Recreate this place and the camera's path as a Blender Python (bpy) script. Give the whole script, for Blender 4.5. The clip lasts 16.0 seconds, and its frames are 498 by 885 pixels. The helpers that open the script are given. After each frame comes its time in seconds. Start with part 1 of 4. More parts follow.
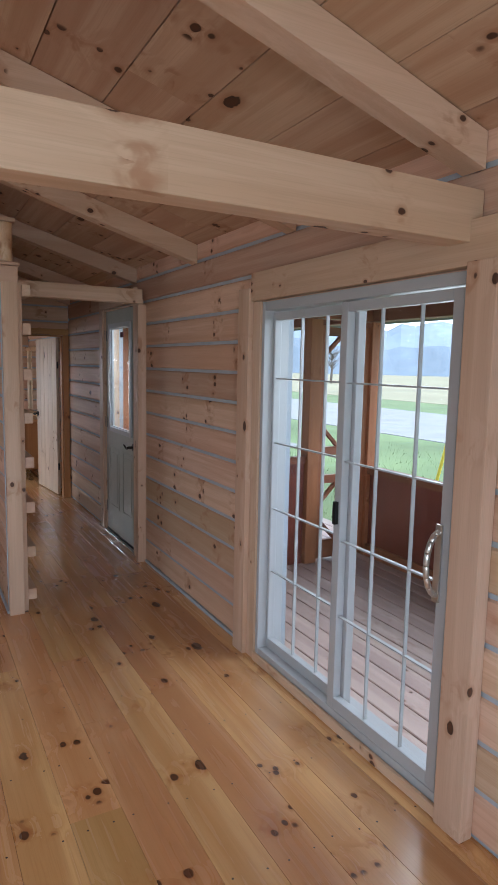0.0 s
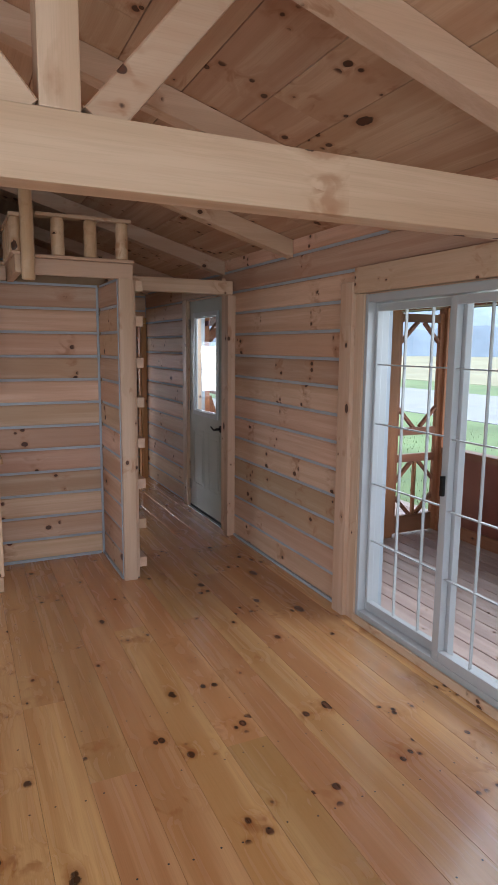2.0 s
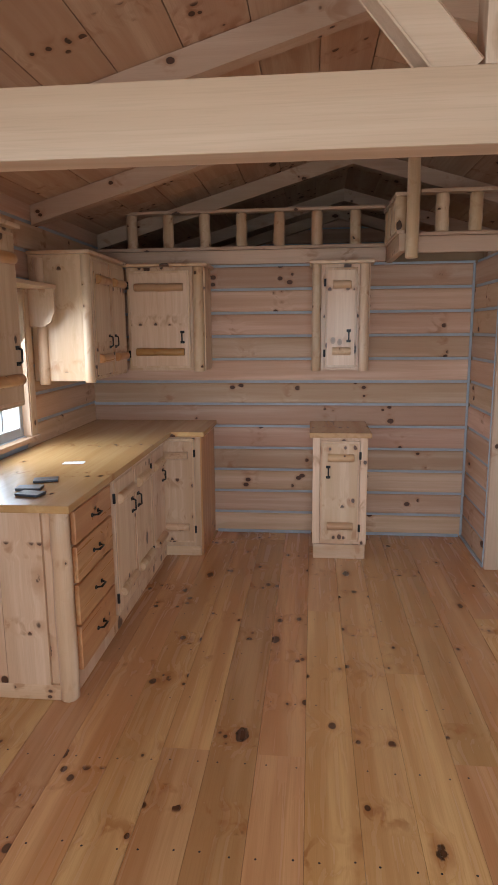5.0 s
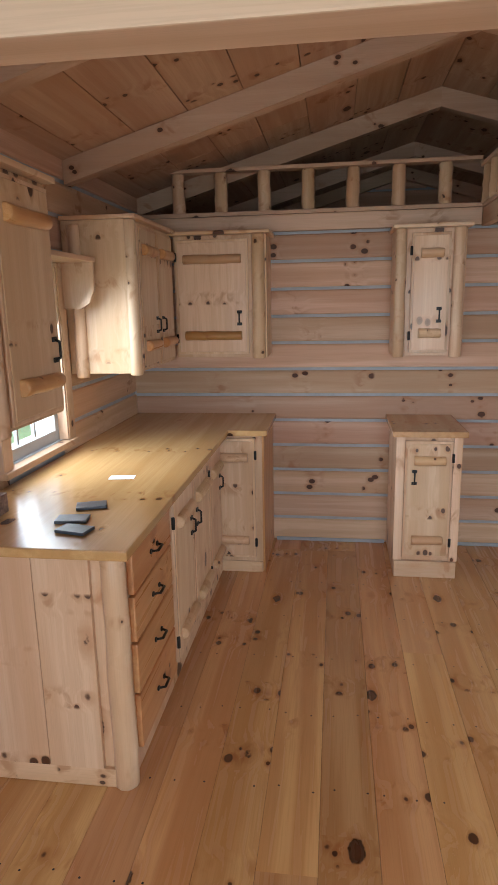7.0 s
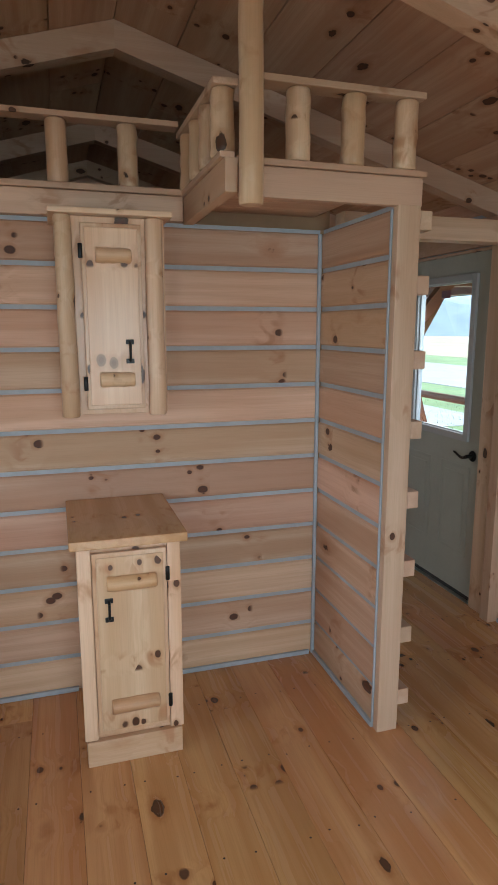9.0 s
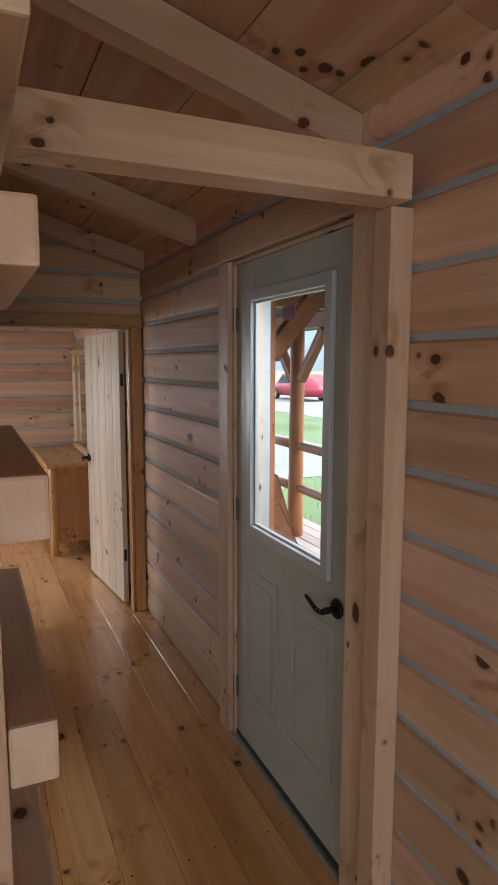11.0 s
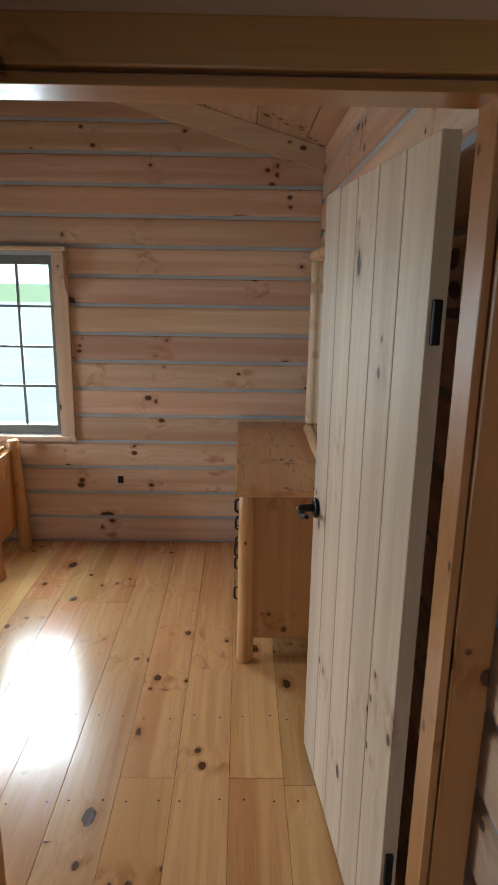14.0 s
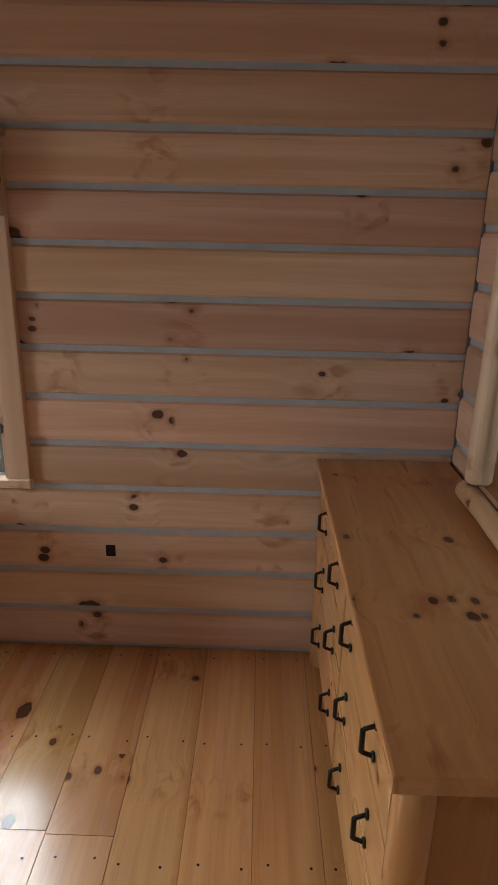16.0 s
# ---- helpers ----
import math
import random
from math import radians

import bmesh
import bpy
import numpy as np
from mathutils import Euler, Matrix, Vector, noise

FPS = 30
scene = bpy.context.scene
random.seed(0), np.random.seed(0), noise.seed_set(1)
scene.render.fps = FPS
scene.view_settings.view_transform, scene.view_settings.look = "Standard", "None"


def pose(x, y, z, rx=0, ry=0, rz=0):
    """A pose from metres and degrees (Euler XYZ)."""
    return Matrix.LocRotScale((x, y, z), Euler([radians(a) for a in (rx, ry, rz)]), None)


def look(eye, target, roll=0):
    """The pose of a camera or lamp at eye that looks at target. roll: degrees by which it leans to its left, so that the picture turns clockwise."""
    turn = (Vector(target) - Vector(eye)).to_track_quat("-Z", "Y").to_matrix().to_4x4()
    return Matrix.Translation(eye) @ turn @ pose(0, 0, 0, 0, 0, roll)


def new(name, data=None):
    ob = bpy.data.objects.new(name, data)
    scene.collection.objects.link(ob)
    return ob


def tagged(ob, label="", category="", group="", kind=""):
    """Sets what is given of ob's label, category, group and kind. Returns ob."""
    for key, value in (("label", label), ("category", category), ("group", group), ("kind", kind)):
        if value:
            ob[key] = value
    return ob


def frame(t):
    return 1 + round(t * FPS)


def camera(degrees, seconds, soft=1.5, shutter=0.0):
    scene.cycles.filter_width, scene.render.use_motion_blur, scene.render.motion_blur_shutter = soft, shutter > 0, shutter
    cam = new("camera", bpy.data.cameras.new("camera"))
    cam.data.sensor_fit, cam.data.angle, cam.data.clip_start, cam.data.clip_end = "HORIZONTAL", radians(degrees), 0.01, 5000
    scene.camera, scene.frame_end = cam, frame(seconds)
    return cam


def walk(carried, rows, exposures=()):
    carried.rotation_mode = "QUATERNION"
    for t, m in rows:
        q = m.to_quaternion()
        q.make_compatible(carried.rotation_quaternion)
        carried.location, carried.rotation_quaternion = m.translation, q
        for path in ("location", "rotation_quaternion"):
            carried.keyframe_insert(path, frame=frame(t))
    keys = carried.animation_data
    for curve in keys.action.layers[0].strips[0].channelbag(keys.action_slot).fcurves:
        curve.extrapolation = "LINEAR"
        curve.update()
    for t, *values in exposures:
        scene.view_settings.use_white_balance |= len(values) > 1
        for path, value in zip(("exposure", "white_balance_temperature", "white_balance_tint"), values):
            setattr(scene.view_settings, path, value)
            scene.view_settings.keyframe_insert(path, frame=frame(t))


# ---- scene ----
cam = camera(43.6, 16.0, soft=1.1)
PATH = [
    (0, (0.197, 0.302, 1.599), (1.148, 2.044, 1.352), 1.2),
    (0.5, (0.076, 0.206, 1.608), (0.986, 1.966, 1.338), 1.0),
    (1, (-0.06, 0.189, 1.624), (0.78, 1.978, 1.316), 0.6),
    (1.5, (-0.222, 0.172, 1.635), (0.645, 1.947, 1.324), 0.2),
    (2, (-0.294, 0.18, 1.624), (0.546, 1.97, 1.321), 0.5),
    (2.5, (-0.253, 0.17, 1.625), (0.431, 2.024, 1.313), 0.0),
    (3, (-0.236, 0.159, 1.608), (0.267, 2.069, 1.293), -0.4),
    (3.5, (-0.269, 0.166, 1.6), (0.049, 2.115, 1.281), -0.7),
    (4, (-0.328, 0.186, 1.591), (-0.231, 2.158, 1.271), -0.8),
    (4.5, (-0.384, 0.192, 1.592), (-0.439, 2.163, 1.259), -0.6),
    (5, (-0.463, 0.217, 1.592), (-0.662, 2.175, 1.236), -0.5),
    (5.2, (-0.491, 0.223, 1.599), (-0.733, 2.174, 1.233), -0.5),
    (7.3, (-0.822, 1.057, 1.632), (-1.093, 2.99, 1.193), -1.1),
    (7.5, (-0.805, 1.216, 1.609), (-0.893, 3.167, 1.179), -0.2),
    (8, (-0.722, 1.567, 1.59), (-0.401, 3.489, 1.139), 0.8),
    (8.5, (-0.591, 1.834, 1.616), (-0.21, 3.749, 1.18), -0.7),
    (9, (-0.482, 2.258, 1.632), (0.097, 4.138, 1.271), 0.0),
    (9.5, (-0.2, 2.631, 1.615), (0.586, 4.443, 1.302), 0.4),
    (10, (0.14, 2.993, 1.663), (0.985, 4.788, 1.415), 0.1),
    (10.2, (0.289, 3.127, 1.641), (1.172, 4.906, 1.402), -0.1),
    (12.3, (1.378, 4.834, 1.703), (1.792, 6.766, 1.394), 0.5),
    (12.5, (1.438, 5.05, 1.664), (1.756, 6.998, 1.341), 0.4),
    (13, (1.461, 5.638, 1.64), (1.532, 7.591, 1.211), 0.3),
    (13.5, (1.395, 6.179, 1.653), (1.409, 8.122, 1.179), 1.1),
    (14, (1.384, 6.705, 1.608), (1.412, 8.644, 1.12), 0.9),
    (14.5, (1.338, 7.216, 1.614), (1.345, 9.148, 1.094), -0.1),
    (15, (1.305, 7.65, 1.585), (1.409, 9.573, 1.043), 0.8),
    (15.2, (1.333, 7.835, 1.577), (1.451, 9.743, 0.987), 0.8),
    (15.5, (1.322, 8.072, 1.557), (1.423, 9.973, 0.943), 0.8),
    (16, (1.163, 8.422, 1.52), (1.135, 10.32, 0.888), 1.3),
]
EXPOSURES = [(0.0, -0.17, 5550, 5), (1.5, -0.2, 5600, 4), (3.0, 0.05, 6050, 11), (5.2, -0.1, 5800, 5), (7.5, 0.2, 5950, 4), (8.5, 0.28, 5750, 0), (10.0, 0.2, 5600, -5),
             (12.3, 0.25, 6700, 15), (13.0, 0.15, 6300, 3), (13.5, 0.35, 5150, -20), (14.0, 0.1, 5700, -6), (14.5, -0.2, 6000, 4), (15.0, -0.4, 6900, 11), (15.5, -0.45, 7300, 14), (16.0, -0.35, 6300, 4)]
SKY = 0.14
LIGHT_SLIDER, LIGHT_KITCHEN, LIGHT_NORTH, LIGHT_BEDROOM = 18, 13, 20, 27
LIGHT_SOUTH, LIGHT_WEST, LIGHT_DOOR = 31, 20, 12
KING = -0.04
walk(cam, [(t, look(eye, target, roll)) for t, eye, target, roll in PATH], EXPOSURES)

# ---- world, sun and sky light ----
world = bpy.data.worlds.new("overcast_sky")
scene.world = world
world.use_nodes = True
wn, wl = world.node_tree.nodes, world.node_tree.links
sky = wn.new("ShaderNodeTexSky")
sky.sky_type, sky.sun_disc = "NISHITA", False
sky.sun_elevation, sky.sun_rotation = radians(38), radians(115)
sky.dust_density, sky.air_density = 6.0, 1.2
haze = wn.new("ShaderNodeMixRGB")
haze.inputs[0].default_value = 0.75
haze.inputs[2].default_value = (25, 27, 30, 1)
wl.new(sky.outputs[0], haze.inputs[1])
wl.new(haze.outputs[0], wn["Background"].inputs[0])
wn["Background"].inputs[1].default_value = SKY

sun_data = bpy.data.lights.new("sun", "SUN")
sun_data.energy, sun_data.angle, sun_data.color = 1.3, radians(14), (1, 0.96, 0.9)
sun = new("sun", sun_data)
sun.matrix_world = look((20, -6, 15), (0, 3, 0))


def window_light(name, centre, aim, w, h, watts, spread=150):
    data = bpy.data.lights.new(name, "AREA")
    data.shape, data.size, data.size_y = "RECTANGLE", w, h
    data.energy, data.color, data.spread = watts, (0.95, 0.97, 1.0), radians(spread)
    ob = new(name, data)
    ob.matrix_world = look(centre, aim)
    return ob


# the sky's light in the openings of the outer walls
window_light("sky_light_slider", (2.5, 2.44, 1.75), (0.4, 2.44, 0.0), 0.9, 1.6, LIGHT_SLIDER)
window_light("sky_light_kitchen_window", (-2.27, 3.51, 1.4), (-0.6, 3.51, 0.2), 0.55, 0.8, LIGHT_KITCHEN)
window_light("sky_light_bedroom_window", (-0.05, 10.62, 1.23), (0.45, 8.8, 0.0), 0.6, 0.95, LIGHT_NORTH, 130)
window_light("sky_light_bedroom_side_window", (-2.27, 8.9, 1.25), (-0.2, 8.9, 0.0), 0.9, 0.9, LIGHT_BEDROOM, 120)
window_light("sky_light_front_window", (-0.17, -2.0, 1.3), (-0.17, 4.0, 1.0), 2.1, 1.3, LIGHT_SOUTH, 125)
window_light("sky_light_living_window", (-2.27, 0.0, 1.35), (-0.4, 1.2, 0.6), 1.4, 1.0, LIGHT_WEST)
window_light("sky_light_door", (2.4, 5.64, 1.75), (0.9, 5.8, 0.2), 0.5, 0.8, LIGHT_DOOR)

# ---- materials ----


def shader(name):
    mat = bpy.data.materials.new(name)
    mat.use_nodes = True
    return mat, mat.node_tree.nodes, mat.node_tree.links, mat.node_tree.nodes["Principled BSDF"]


def pine(name, axis, light, dark, rough=0.55, island=False, knots=1.0, coat=0.0, grain=1.0, spread=0.5, sparse=0.0, whorls=2.1):
    """Knotty pine whose grain runs along the given local axis."""
    mat, n, l, bsdf = shader(name)
    tc = n.new("ShaderNodeTexCoord")
    sep = n.new("ShaderNodeSeparateXYZ")
    l.new(tc.outputs["Object"], sep.inputs[0])
    com = n.new("ShaderNodeCombineXYZ")
    order = {"x": (0, 1, 2), "y": (1, 0, 2), "z": (2, 0, 1)}[axis]
    for i, k in enumerate(order):
        l.new(sep.outputs[k], com.inputs[i])
    if island:
        rnd = n.new("ShaderNodeNewGeometry").outputs["Random Per Island"]
    else:
        rnd = n.new("ShaderNodeObjectInfo").outputs["Random"]
    shift = n.new("ShaderNodeVectorMath")
    shift.operation = "MULTIPLY_ADD"
    shift.inputs[1].default_value = (37.0, 11.0, 5.3)
    l.new(rnd, shift.inputs[0])
    l.new(com.outputs[0], shift.inputs[2])
    co = shift.outputs[0]

    def mapped(sx, sy, sz):
        m = n.new("ShaderNodeVectorMath")
        m.operation = "MULTIPLY"
        m.inputs[1].default_value = (sx, sy, sz)
        l.new(co, m.inputs[0])
        return m.outputs[0]

    def ramp(src, lo, hi, invert=False):
        r = n.new("ShaderNodeMapRange")
        r.interpolation_type = "SMOOTHSTEP"
        r.inputs[1].default_value, r.inputs[2].default_value = lo, hi
        r.inputs[3].default_value, r.inputs[4].default_value = (1, 0) if invert else (0, 1)
        l.new(src, r.inputs[0])
        return r.outputs[0]

    def calc(op, a, b):
        m = n.new("ShaderNodeMath")
        m.operation = op
        for i, v in enumerate((a, b)):
            if isinstance(v, (int, float)):
                m.inputs[i].default_value = v
            else:
                l.new(v, m.inputs[i])
        return m.outputs[0]

    def mix(fac, a, b):
        m = n.new("ShaderNodeMixRGB")
        for i, v in enumerate((fac, a, b)):
            if isinstance(v, (int, float)):
                m.inputs[i].default_value = v
            elif isinstance(v, tuple):
                m.inputs[i].default_value = (*v, 1)
            else:
                l.new(v, m.inputs[i])
        return m.outputs[0]

    # knots: single ones, and whorls of small ones at one place along the board
    wob = n.new("ShaderNodeTexNoise")
    wob.inputs["Scale"].default_value = 45
    l.new(co, wob.inputs["Vector"])

    def knot_field(sx, sy, keep_over, r_small, r_large):
        """Distance to the nearest knot, one at its rim; large where there is none."""
        jit = n.new("ShaderNodeVectorMath")
        jit.operation = "MULTIPLY_ADD"
        jit.inputs[1].default_value = (0.09, 0.09, 0.09)
        l.new(wob.outputs["Color"], jit.inputs[0])
        l.new(mapped(sx, sy, sy), jit.inputs[2])
        cell = n.new("ShaderNodeTexVoronoi")
        cell.inputs["Scale"].default_value = 1
        l.new(jit.outputs[0], cell.inputs["Vector"])
        pick = n.new("ShaderNodeSeparateColor")
        l.new(cell.outputs["Color"], pick.inputs[0])
        keep = ramp(pick.outputs[0], keep_over, keep_over + 0.004)
        size = calc("ADD", calc("MULTIPLY", pick.outputs[1], r_large - r_small), r_small)
        return calc("DIVIDE", cell.outputs["Distance"], calc("ADD", calc("MULTIPLY", keep, calc("MULTIPLY", size, knots)), 0.002))

    whorl = n.new("ShaderNodeTexVoronoi")
    whorl.voronoi_dimensions = "1D"
    whorl.inputs["Scale"].default_value = 1
    along = n.new("ShaderNodeSeparateXYZ")
    l.new(co, along.inputs[0])
    l.new(calc("ADD", calc("MULTIPLY", along.outputs[0], whorls), calc("MULTIPLY", rnd, 61.7)), whorl.inputs["W"])
    odd = n.new("ShaderNodeSeparateColor")
    l.new(whorl.outputs["Color"], odd.inputs[0])
    near = calc("MULTIPLY", ramp(whorl.outputs["Distance"], 0.10, 0.15, True), ramp(odd.outputs[0], 0.28 + sparse, 0.285 + sparse))
    wide = calc("MULTIPLY", ramp(whorl.outputs["Distance"], 0.03, 0.21, True), ramp(odd.outputs[0], 0.28 + sparse, 0.285 + sparse))
    d1 = knot_field(3.2, 5.8, 0.66 + sparse, 0.09, 0.165)
    d2 = knot_field(14, 19, 0.45, 0.16, 0.36)
    k1 = ramp(d1, 0.86, 1.04, True)
    k2 = calc("MULTIPLY", ramp(d2, 0.8, 1.08, True), near)
    heart = calc("MAXIMUM", ramp(d1, 0.5, 0.85, True), calc("MULTIPLY", ramp(d2, 0.35, 0.75, True), near))
    ring = calc("MAXIMUM", ramp(d1, 0.9, 2.0, True), calc("MULTIPLY", ramp(d2, 0.8, 2.1, True), near))

    # grain lines, bent round the knots
    bend = calc("MULTIPLY", calc("ADD", ramp(d1, 0.0, 4.0, True), calc("MULTIPLY", wide, 0.5)), 0.045)
    off = n.new("ShaderNodeCombineXYZ")
    l.new(bend, off.inputs[1])
    l.new(bend, off.inputs[2])
    add = n.new("ShaderNodeVectorMath")
    add.operation = "ADD"
    l.new(co, add.inputs[0])
    l.new(off.outputs[0], add.inputs[1])
    stretch = n.new("ShaderNodeVectorMath")
    stretch.operation = "MULTIPLY"
    stretch.inputs[1].default_value = (1.1, 30, 30)
    l.new(add.outputs[0], stretch.inputs[0])
    g1 = n.new("ShaderNodeTexNoise")
    g1.inputs["Scale"].default_value, g1.inputs["Detail"].default_value = 1.0, 4
    g1.inputs["Distortion"].default_value = 0.4
    l.new(stretch.outputs[0], g1.inputs["Vector"])
    g2 = n.new("ShaderNodeTexNoise")
    g2.inputs["Scale"].default_value, g2.inputs["Detail"].default_value = 1.0, 3
    l.new(mapped(6, 260, 260), g2.inputs["Vector"])
    big = n.new("ShaderNodeTexNoise")
    big.inputs["Scale"].default_value, big.inputs["Detail"].default_value = 1.0, 2
    l.new(mapped(0.42, 8, 8), big.inputs["Vector"])
    smear = n.new("ShaderNodeTexNoise")
    smear.inputs["Scale"].default_value, smear.inputs["Detail"].default_value = 1.0, 3
    smear.inputs["Distortion"].default_value = 1.2
    l.new(mapped(7, 12, 12), smear.inputs["Vector"])

    mean = tuple(a * 0.55 + b * 0.45 for a, b in zip(light, dark))
    c = mix(calc("MULTIPLY", ramp(g1.outputs["Fac"], 0.38, 0.62), 0.95 * grain), light, mean)
    c = mix(calc("MULTIPLY", ramp(big.outputs["Fac"], 0.42, 0.6), 0.7), c, dark)
    c = mix(calc("MULTIPLY", ramp(g2.outputs["Fac"], 0.45, 0.7), 0.16 * grain), c, tuple(v * 0.72 for v in dark))
    tone = n.new("ShaderNodeHueSaturation")
    l.new(c, tone.inputs["Color"])
    l.new(calc("ADD", calc("MULTIPLY", rnd, 0.34 * spread), 1 - 0.17 * spread), tone.inputs["Value"])
    again = calc("FRACT", calc("MULTIPLY", rnd, 17.3), 0)
    l.new(calc("ADD", calc("MULTIPLY", again, 0.022 * spread), 0.5 - 0.011 * spread), tone.inputs["Hue"])
    c = tone.outputs[0]
    flame = calc("MULTIPLY", wide, ramp(smear.outputs["Fac"], 0.52, 0.68))
    warm = tuple(v * k for v, k in zip(dark, (0.70, 0.52, 0.40)))
    c = mix(calc("MULTIPLY", flame, 0.62), c, warm)
    c = mix(calc("MULTIPLY", ring, 0.5), c, warm)
    c = mix(calc("MULTIPLY", k2, 0.92), c, (0.045, 0.015, 0.008))
    c = mix(calc("MULTIPLY", k1, 0.92), c, (0.03, 0.011, 0.006))
    c = mix(calc("MULTIPLY", heart, 0.7), c, (0.10, 0.036, 0.016))
    l.new(c, bsdf.inputs["Base Color"])
    r = calc("ADD", calc("MULTIPLY", g1.outputs["Fac"], 0.18), rough - 0.09)
    l.new(r, bsdf.inputs["Roughness"])
    bsdf.inputs["Specular IOR Level"].default_value = 0.4
    bsdf.inputs["Coat Weight"].default_value = coat
    bsdf.inputs["Coat Roughness"].default_value = 0.17
    bump = n.new("ShaderNodeBump")
    bump.inputs["Strength"].default_value, bump.inputs["Distance"].default_value = 0.22, 0.0012
    l.new(calc("SUBTRACT", calc("ADD", g1.outputs["Fac"], calc("MULTIPLY", g2.outputs["Fac"], 0.3)), calc("MULTIPLY", k1, 0.2)), bump.inputs["Height"])
    l.new(bump.outputs[0], bsdf.inputs["Normal"])
    return mat


def plain(name, colour, rough=0.5, metal=0.0, vary=0.12, scale=18, bump=0.15, stretch=(1, 1, 1)):
    """A painted, metal or mineral surface with blotches and fine relief."""
    mat, n, l, bsdf = shader(name)
    tc = n.new("ShaderNodeTexCoord")
    mp = n.new("ShaderNodeMapping")
    mp.inputs["Scale"].default_value = stretch
    l.new(tc.outputs["Object"], mp.inputs[0])
    a = n.new("ShaderNodeTexNoise")
    a.inputs["Scale"].default_value, a.inputs["Detail"].default_value = scale, 5
    b = n.new("ShaderNodeTexNoise")
    b.inputs["Scale"].default_value, b.inputs["Detail"].default_value = scale * 0.13, 3
    l.new(mp.outputs[0], a.inputs["Vector"])
    l.new(mp.outputs[0], b.inputs["Vector"])
    m = n.new("ShaderNodeMath")
    m.operation = "MULTIPLY_ADD"
    m.inputs[1].default_value = 0.5
    l.new(a.outputs["Fac"], m.inputs[0])
    l.new(b.outputs["Fac"], m.inputs[2])
    cr = n.new("ShaderNodeValToRGB")
    cr.color_ramp.elements[0].position, cr.color_ramp.elements[1].position = 0.45, 1.0
    cr.color_ramp.elements[0].color = (*[v * (1 - vary) for v in colour], 1)
    cr.color_ramp.elements[1].color = (*[min(1, v * (1 + vary)) for v in colour], 1)
    l.new(m.outputs[0], cr.inputs[0])
    l.new(cr.outputs[0], bsdf.inputs["Base Color"])
    bsdf.inputs["Roughness"].default_value, bsdf.inputs["Metallic"].default_value = rough, metal
    bp = n.new("ShaderNodeBump")
    bp.inputs["Strength"].default_value, bp.inputs["Distance"].default_value = bump, 0.002
    l.new(a.outputs["Fac"], bp.inputs["Height"])
    l.new(bp.outputs[0], bsdf.inputs["Normal"])
    return mat


def glass_material(name, tint=(1, 1, 1)):
    mat, n, l, bsdf = shader(name)
    n.remove(bsdf)
    clear = n.new("ShaderNodeBsdfTransparent")
    clear.inputs[0].default_value = (*tint, 1)
    gloss = n.new("ShaderNodeBsdfGlossy")
    gloss.inputs["Roughness"].default_value = 0.02
    edge = n.new("ShaderNodeLayerWeight")
    edge.inputs[0].default_value = 0.5
    power = n.new("ShaderNodeMath")
    power.operation = "POWER"
    power.inputs[1].default_value = 4.5
    l.new(edge.outputs["Facing"], power.inputs[0])
    fres = n.new("ShaderNodeMapRange")
    fres.inputs[3].default_value, fres.inputs[4].default_value = 0.025, 0.7
    l.new(power.outputs[0], fres.inputs[0])
    mx = n.new("ShaderNodeMixShader")
    l.new(fres.outputs[0], mx.inputs[0])
    l.new(clear.outputs[0], mx.inputs[1])
    l.new(gloss.outputs[0], mx.inputs[2])
    l.new(mx.outputs[0], n["Material Output"].inputs[0])
    return mat


WALL_L, WALL_D = (0.67, 0.465, 0.33), (0.52, 0.31, 0.19)
M_LOG = pine("pine_log", "x", WALL_L, WALL_D, 0.6, spread=1.0, sparse=0.16)
M_CEIL = pine("pine_ceiling_boards", "y", (0.60, 0.41, 0.28), (0.46, 0.27, 0.165), 0.6, island=True)
M_FLOOR = pine("varnished_pine_floor", "x", (0.66, 0.375, 0.165), (0.46, 0.21, 0.075), 0.26, coat=0.65, knots=1.0, spread=0.8)
M_PX = pine("pine_x", "x", (0.67, 0.485, 0.35), (0.55, 0.36, 0.235), 0.5, knots=0.8)
M_PY = pine("pine_y", "y", (0.67, 0.485, 0.35), (0.55, 0.36, 0.235), 0.5, knots=0.8)
M_PZ = pine("pine_z", "z", (0.67, 0.485, 0.35), (0.55, 0.36, 0.235), 0.5, knots=0.8)
M_BEAMX = pine("beam_x", "x", (0.64, 0.46, 0.33), (0.54, 0.355, 0.235), 0.6, knots=0.75)
M_CABX = pine("cabinet_pine_x", "x", (0.74, 0.535, 0.36), (0.60, 0.375, 0.215), 0.35, knots=1.05, coat=0.15, whorls=3.6, sparse=-0.08)
M_CABY = pine("cabinet_pine_y", "y", (0.74, 0.535, 0.36), (0.60, 0.375, 0.215), 0.35, knots=1.05, coat=0.15, whorls=3.6, sparse=-0.08)
M_CABZ = pine("cabinet_pine_z", "z", (0.74, 0.535, 0.36), (0.60, 0.375, 0.215), 0.35, knots=1.05, coat=0.15, whorls=3.6, sparse=-0.08)
M_PEEL = pine("peeled_log_z", "z", (0.72, 0.53, 0.36), (0.56, 0.35, 0.20), 0.4, knots=0.7, whorls=6.0, sparse=-0.2)
M_PEELX = pine("peeled_log_x", "x", (0.72, 0.51, 0.32), (0.50, 0.28, 0.13), 0.4, knots=0.7, whorls=6.0, sparse=-0.2)
M_PEELY = pine("peeled_log_y", "y", (0.72, 0.51, 0.32), (0.50, 0.28, 0.13), 0.4, knots=0.7, whorls=6.0, sparse=-0.2)
M_TOPY = pine("counter_pine_y", "y", (0.62, 0.38, 0.17), (0.48, 0.26, 0.10), 0.22, coat=0.35, knots=0.7)
